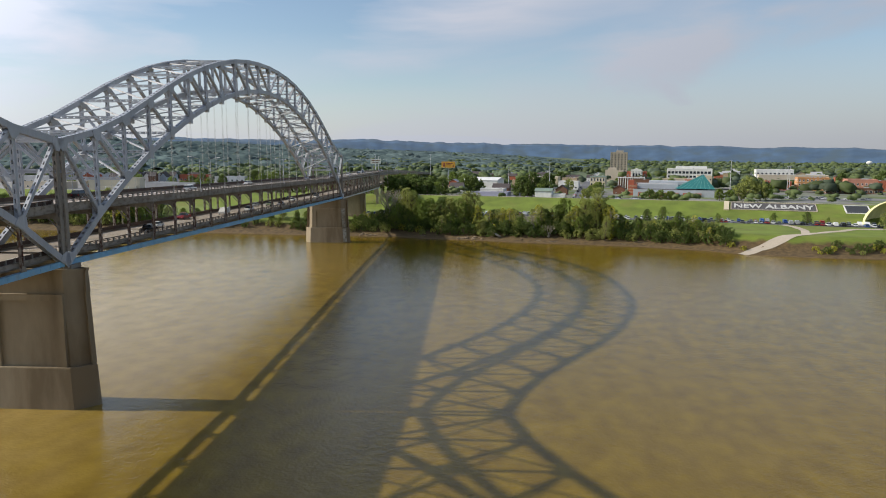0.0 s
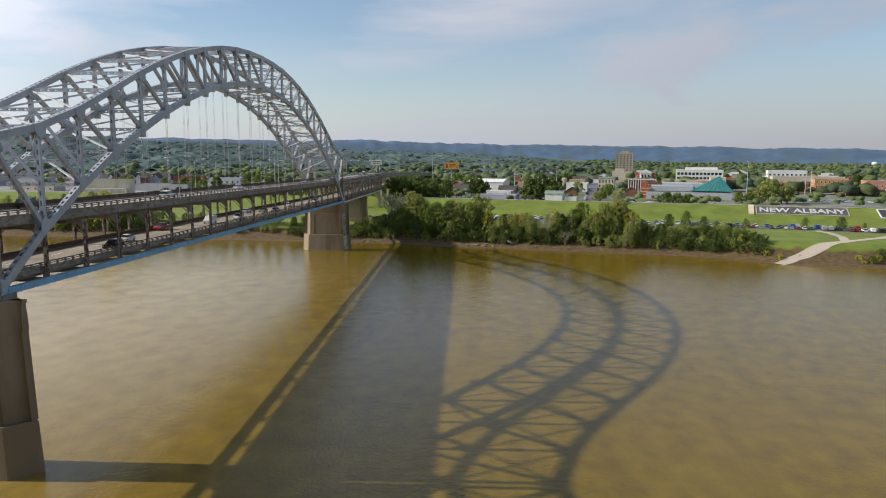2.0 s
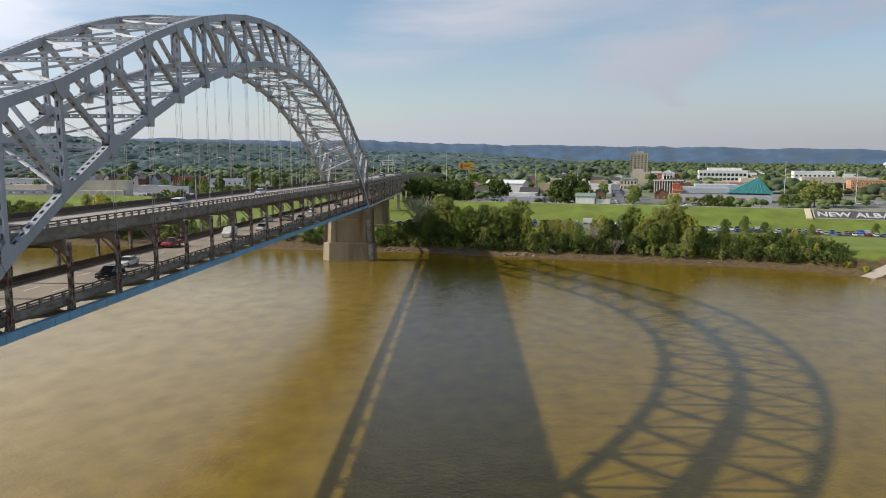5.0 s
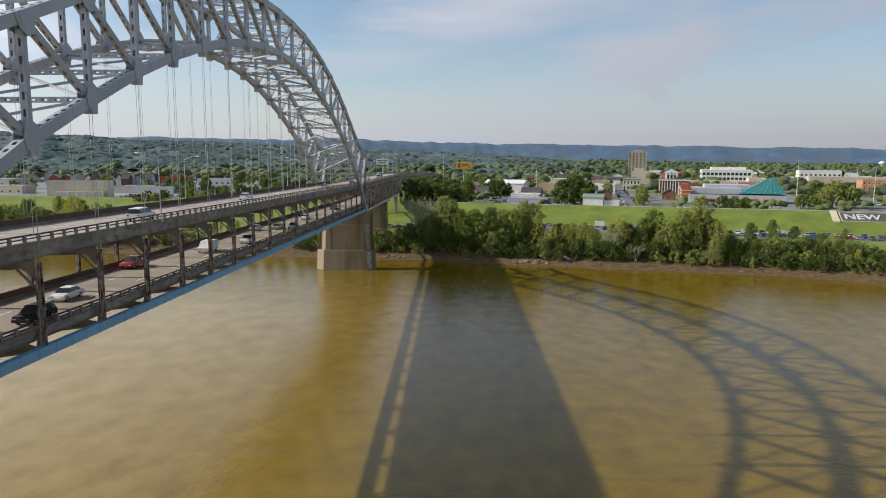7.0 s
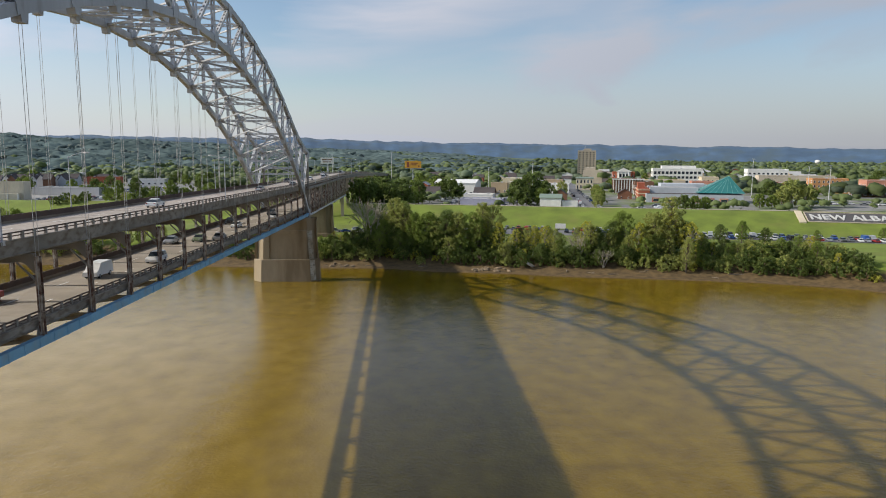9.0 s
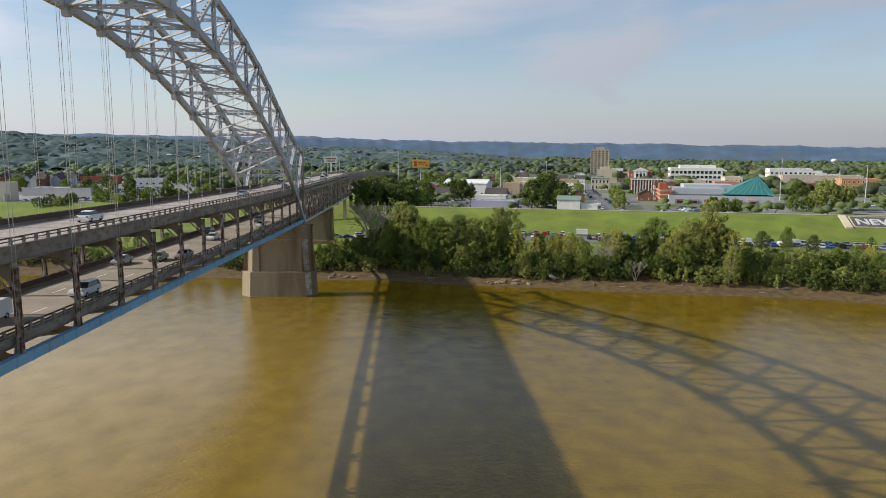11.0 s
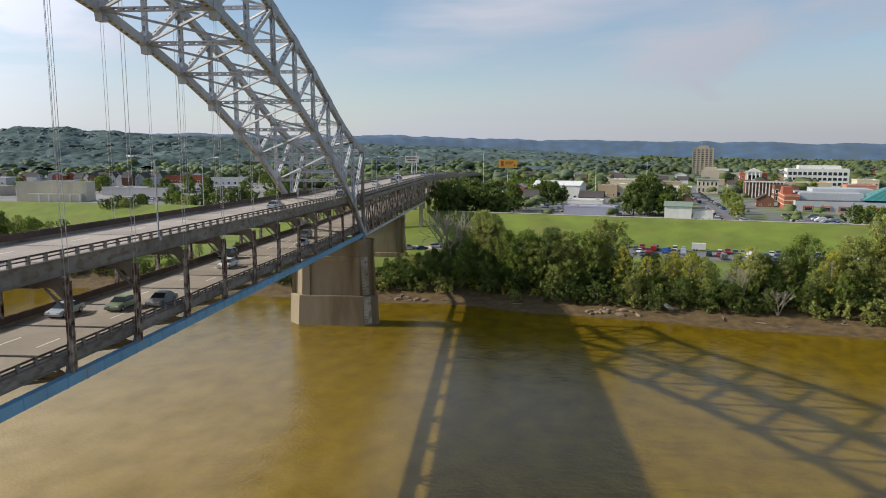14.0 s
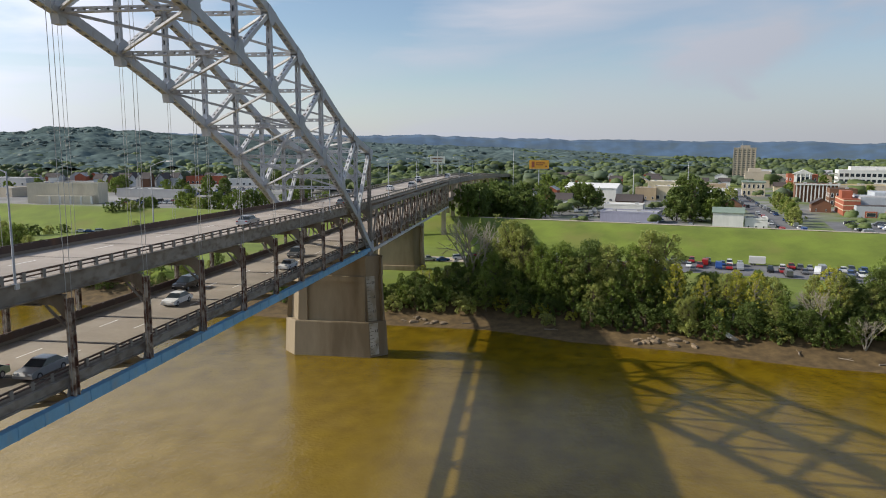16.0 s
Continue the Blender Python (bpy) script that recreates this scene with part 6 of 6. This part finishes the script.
for x, y, k, sc in ((-162, 448, 0, 0.7), (-155, 468, 1, 0.9), (-149, 464, 1, 0.9), (-141, 458, 2, 0.85), (-134, 450, 1, 0.75), (-128, 455, 0, 0.85), (-137, 500, 1, 0.9), (-121, 452, 1, 0.9), (-112, 462, 0, 1.0), (-105, 466, 1, 0.95), (-94, 470, 1, 1.0), (-84, 462, 0, 0.95), (-72, 468, 1, 1.0), (-60, 462, 2, 0.95), (-48, 472, 1, 1.1), (-36, 462, 0, 1.05), (-24, 455, 1, 1.05), (-165, 610, 1, 0.9), (-262, 640, 1, 0.9), (-300, 640, 0, 0.8), (-240, 670, 0, 0.9), (-370, 630, 1, 0.9), (-200, 735, 0, 1.1), (-185, 712, 1, 1.1), (-158, 700, 0, 1.1), (-148, 645, 1, 1.0), (-132, 590, 0, 1.0), (-115, 555, 1, 0.95),
                    (14, 402, 0, 1.0), (18, 412, 0, 1.2), (13, 424, 1, 1.1), (30, 424, 0, 1.1), (38, 432, 0, 1.2), (44, 440, 1, 1.1), (16, 440, 0, 1.2), (20, 470, 0, 1.3), (14, 500, 1, 1.2), (-14, 420, 0, 1.1), (-12, 450, 1, 1.2), (48, 458, 0, 1.1)):
    town_tree(k, x, y, sc)
for x, y, k, sc in ((-163, 413, 0, 1.1), (-158, 416, 0, 1.3), (-153, 414, 1, 1.2), (-149, 419, 0, 1.2), (-156, 420, 1, 1.0), (-182, 366, 1, 1.1), (-177, 370, 0, 1.2), (-170, 377, 1, 1.0), (-167, 383, 0, 0.9), (-190, 362, 0, 1.2), (-140, 396, 1, 0.5), (-198, 358, 1, 1.2), (-173, 372, 0, 1.1)):
    plant(SHRUB[k], x, y, sc, group="bank shrubs")

# smaller trees in yards and along verges, clear of the buildings and the street
taken = [o.matrix_world.translation.copy() for o in bpy.data.objects if o.parent is None and o.get("category") in ("building", "house", "tower block")]
STREET = ((396, 150), (440, 157), (520, 170), (640, 190), (780, 215), (950, 245))
yard_rng = np.random.default_rng(31)
yard_spots = []
for _ in range(170):
    x = 30 + 480 * yard_rng.random()
    y = crest(x) + 30 + 380 * yard_rng.random()
    near = min((math.hypot(x - q.x, y - q.y) for q in taken), default=99)
    if near > 19 and abs(x - along(STREET, y)) > 12 and math.hypot(x - 236, y - 498) > 44:
        yard_spots.append((x, y, ground_z(x, y) + 0.6 + 2.2 * yard_rng.random()))
woods("yard_trees", "small green trees in yards and along verges of the town", yard_spots, 4.2, 26, 0.55, LEAF_TOWN)

# ---- signs ----
def slope_pose(x, c):
    """A pose on the levee's river face: its x along the crest, its y up the slope."""
    y = crest(x) + c
    return pose(x, y, ground_z(x, y) + 0.12, math.degrees(math.atan2(CREST_Z - TERRACE, 32)), 0, math.degrees(math.atan2(crest(x + 5) - crest(x - 5), 10)))


sg = tagged(new("levee_sign"), "large white lettering on a dark panel on the grass levee", "sign")
sg.matrix_world = slope_pose(259, -16.5) @ Matrix.Diagonal((0.88, 0.78, 0.88, 1))
part("panel", Shape().box(-27, 27, 0, 16.5, 0, 0.25), paint("dark sign panel", (0.085, 0.08, 0.078), 0.2), sg)
for a, b_, c, d in ((-27.5, 27.5, -0.5, 0.0), (-27.5, 27.5, 16.5, 17.0), (-27.5, -27, 0, 16.5), (27, 27.5, 0, 16.5)):
    part("border", Shape().box(a, b_, c, d, 0, 0.4), M_BEIGE, sg)
part("end_slab", Shape().box(-32, -28.6, -3, 18, 0, 0.8), M_CREAM, sg, "pale concrete end slab")
cu = bpy.data.curves.new("letters", "FONT")
cu.body, cu.size, cu.extrude, cu.align_x, cu.offset, cu.space_character = "NEW ALBANY", 12.6, 0.18, "CENTER", 0.22, 1.0
tmp = new("letters", cu)
bpy.context.view_layer.update()
me = bpy.data.meshes.new_from_object(tmp.evaluated_get(bpy.context.evaluated_depsgraph_get()))
bpy.data.objects.remove(tmp)
me.materials.clear()
width = max(v.co.x for v in me.vertices) - min(v.co.x for v in me.vertices)
for v in me.vertices:
    v.co.x *= 51.0 / width
lt = part("letters", me, paint("weathered white lettering", (0.52, 0.52, 0.49)), sg, "white capital letters")
lt.location = (0, 3.6, 0.45)

nb = tagged(new("slope_panel"), "dark rectangular panel with pale border on the levee", "panel")
nb.matrix_world = slope_pose(302, -17.5) @ Matrix.Diagonal((1, 0.88, 1, 1))
part("panel", Shape().box(-6, 6, 0, 15, 0, 0.25), paint("charcoal panel", (0.04, 0.045, 0.05)), nb)
for a, b_, c, d in ((-6.7, 6.7, -0.7, 0), (-6.7, 6.7, 15, 15.7), (-6.7, -6, 0, 15), (6, 6.7, 0, 15)):
    part("border", Shape().box(a, b_, c, d, 0, 0.35), M_WHITE, nb)

bd = thing("billboard", "orange roadside billboard on a tall steel post", "billboard", (43.5, 636, ground_z(43.5, 636)))
part("post", Shape().tube((0, 0.6, -0.5), (0, 0.6, 22), 0.45, 0.4, 10), STEEL, bd)
part("panel", Shape().box(-7.4, 7.4, -0.3, 0.3, 20.2, 26.6), material("orange printed panel", (0.85, 0.42, 0.05), 0.6, 0, 0.05), bd)
part("frame_edge", Shape().box(-7.6, 7.6, -0.2, 0.5, 19.8, 20.18), STEEL, bd)
part("printed_bars", Shape().box(-2.2, 4.5, -0.36, -0.31, 24.2, 25.0).box(-2.2, 3.2, -0.36, -0.31, 22.8, 23.5).box(4.6, 6.0, -0.36, -0.31, 21.4, 22.6).box(-5.6, -3.4, -0.36, -0.31, 21.2, 25.6), M_BRICK, bd, "red bars of unreadable print")
bd = thing("billboard", "pale roadside billboard on a steel post", "billboard", (-29, 600, ground_z(-29, 600)))
part("post", Shape().tube((0, 0.6, -0.5), (0, 0.6, 26), 0.45, 0.4, 10), STEEL, bd)
part("panel", Shape().box(-5.4, 5.4, -0.3, 0.3, 24.4, 29.6), M_WHITE, bd)
part("printed_bars", Shape().box(-4.4, 4.2, -0.36, -0.31, 27.4, 28.4).box(-3.4, 3.2, -0.36, -0.31, 25.6, 26.4), M_BROWN, bd, "dark bars of unreadable print")

for x, y, h in ((24, 640, 34), (150, 622, 26), (106, 575, 22), (300, 520, 30), (330, 470, 26), (366, 560, 24), (-20, 560, 32), (-24, 566, 34)):
    ms = thing("light_mast", "tall slim grey light mast", "mast", (x, y, ground_z(x, y)), "light masts")
    part("pole", Shape().tube((0, 0, -0.5), (0, 0, h), 0.3, 0.14, 8), STEEL_LIGHT, ms)
    part("head", Shape().box(-0.9, 0.9, -0.3, 0.3, h - 0.1, h + 0.3), STEEL_LIGHT, ms)

# a white water tower on the far edge of the town
wt = thing("water_tower", "white water tower with a rounded tank on a slim stem", "water tower", (1068, 1760, ground_z(1068, 1760)))
profile = [(3.2, -1), (2.2, 2), (1.9, 9), (3.0, 10.2), (6.0, 12), (7.2, 14), (7.3, 15.6), (6.2, 17.8), (3.6, 19.2), (0.6, 19.7)]
part("stem", Shape().loft([[(r * math.cos(k * 0.5236), r * math.sin(k * 0.5236), z) for k in range(12)] for r, z in profile[:3]]), M_WHITE, wt, smooth=True)
part("tank", Shape().loft([[(r * math.cos(k * 0.5236), r * math.sin(k * 0.5236), z) for k in range(12)] for r, z in profile[2:]]), M_WHITE, wt, smooth=True)

# the pale shell roof of the amphitheatre
dm = thing("shell_canopy", "pale yellow ribbed shell canopy by the river", "canopy", (312, 285, ground_z(312, 285)))
FABRIC = paint("pale yellow fabric", (0.72, 0.66, 0.34), 0.05)
R = 17.0
for i in range(10):
    s = Shape()
    a0, a1 = math.pi * (0.02 + 0.96 * i / 10), math.pi * (0.02 + 0.96 * (i + 1) / 10)
    m = 8
    for k in range(m + 1):
        e = math.pi / 2 * k / m
        for a, g in ((a0, 0), ((a0 + a1) / 2, 0.35), (a1, 0)):
            rr = (R + g) * math.cos(e)
            s.v.append((-rr * math.cos(a), rr * math.sin(a) * 0.8, (R + g) * 0.8 * math.sin(e)))
    for k in range(m):
        for q in range(2):
            s.f.append((k * 3 + q, k * 3 + q + 1, (k + 1) * 3 + q + 1, (k + 1) * 3 + q))
    part("fabric_gore", s, FABRIC, dm)

# ---- driftwood, rocks and a wreck on the bank ----
def rock(i):
    s = Shape()
    n = 7
    rr = [0.5 + 0.4 * rng.random() for _ in range(n)]
    for z, k in ((0, 1.0), (0.3, 1.05), (0.55, 0.6)):
        s.v += [(rr[j] * k * math.cos(j * 6.283 / n) * 1.3, rr[j] * k * math.sin(j * 6.283 / n), z) for j in range(n)]
    for k in range(2):
        for j in range(n):
            s.f.append((k * n + j, k * n + (j + 1) % n, (k + 1) * n + (j + 1) % n, (k + 1) * n + j))
    s.f.append(tuple(2 * n + j for j in range(n)))
    return s.mesh("rock")


ROCK = material("pale riverbank stone", (0.235, 0.175, 0.11), 0.9, 0, 0.2, 1.0, 0.3, random_tint=0.3)
DRIFT = material("weathered driftwood", (0.27, 0.22, 0.16), 0.9, 0, 0.25, 2.0, 0.3)
rocks = [rock(i) for i in range(4)]
for i in range(40):
    x = (76 + rng.normal() * 5) if i < 22 else (10 + rng.random() * 12 if i < 44 else 12 + rng.random() * 180)
    y = shore(x) + 0.6 + rng.random() * 4.5
    o = part("rock", rocks[i % 4], ROCK)
    tagged(o, "pale worn stone on the muddy bank", "rock", "bank rocks")
    sc = 0.5 + 1.0 * rng.random() ** 2
    o.matrix_world = pose(x, y, ground_z(x, y) - 0.12, 0, 0, rng.random() * 360) @ Matrix.Scale(sc, 4)
for i in range(9):
    x = 6 + rng.random() * 190
    y = shore(x) + 2 + rng.random() * 6
    length = 2.5 + rng.random() * 3.5
    s = Shape()
    s.tube((-length / 2, 0, 0.15), (0, 0.25, 0.2), 0.17, 0.13, 6).tube((0, 0.25, 0.2), (length / 2, -0.1, 0.3), 0.13, 0.05, 6).tube((0, 0.25, 0.2), (length * 0.25, 0.9, 0.5), 0.08, 0.03, 5)
    o = part("driftwood_log", s, DRIFT)
    tagged(o, "pale driftwood log lying on the mud", "log", "driftwood")
    o.matrix_world = pose(x, y, ground_z(x, y) - 0.03, 0, 0, rng.normal() * 35)
bt = thing("wrecked_boat", "small white wrecked boat hull on the mud", "boat", (90.2, 264.0, ground_z(90.2, 264.0)))
bt.matrix_world = pose(90.2, shore(90) + 7.5, ground_z(90.2, shore(90) + 7.5) + 0.3, 20, 25, 50)
hull = Shape()
prof = [(-1.0, 0.9), (-0.75, 0.1), (0, -0.15), (0.75, 0.1), (1.0, 0.9)]
hull.loft([[(x0, y0 * k, z0) for y0, z0 in prof + [(y1 * 0.9, z1 + 0.02) for y1, z1 in reversed(prof[1:4])]] for x0, k in ((-2.4, 0.9), (-0.5, 1.05), (1.2, 0.85), (2.5, 0.15))])
part("hull", hull, M_WHITE, bt)
part("bench", Shape().box(-0.9, -0.5, -0.9, 0.9, 0.55, 0.65), BARE_BARK, bt)

for ob in protos:
    for o in (*ob.children_recursive, ob):
        bpy.data.objects.remove(o)
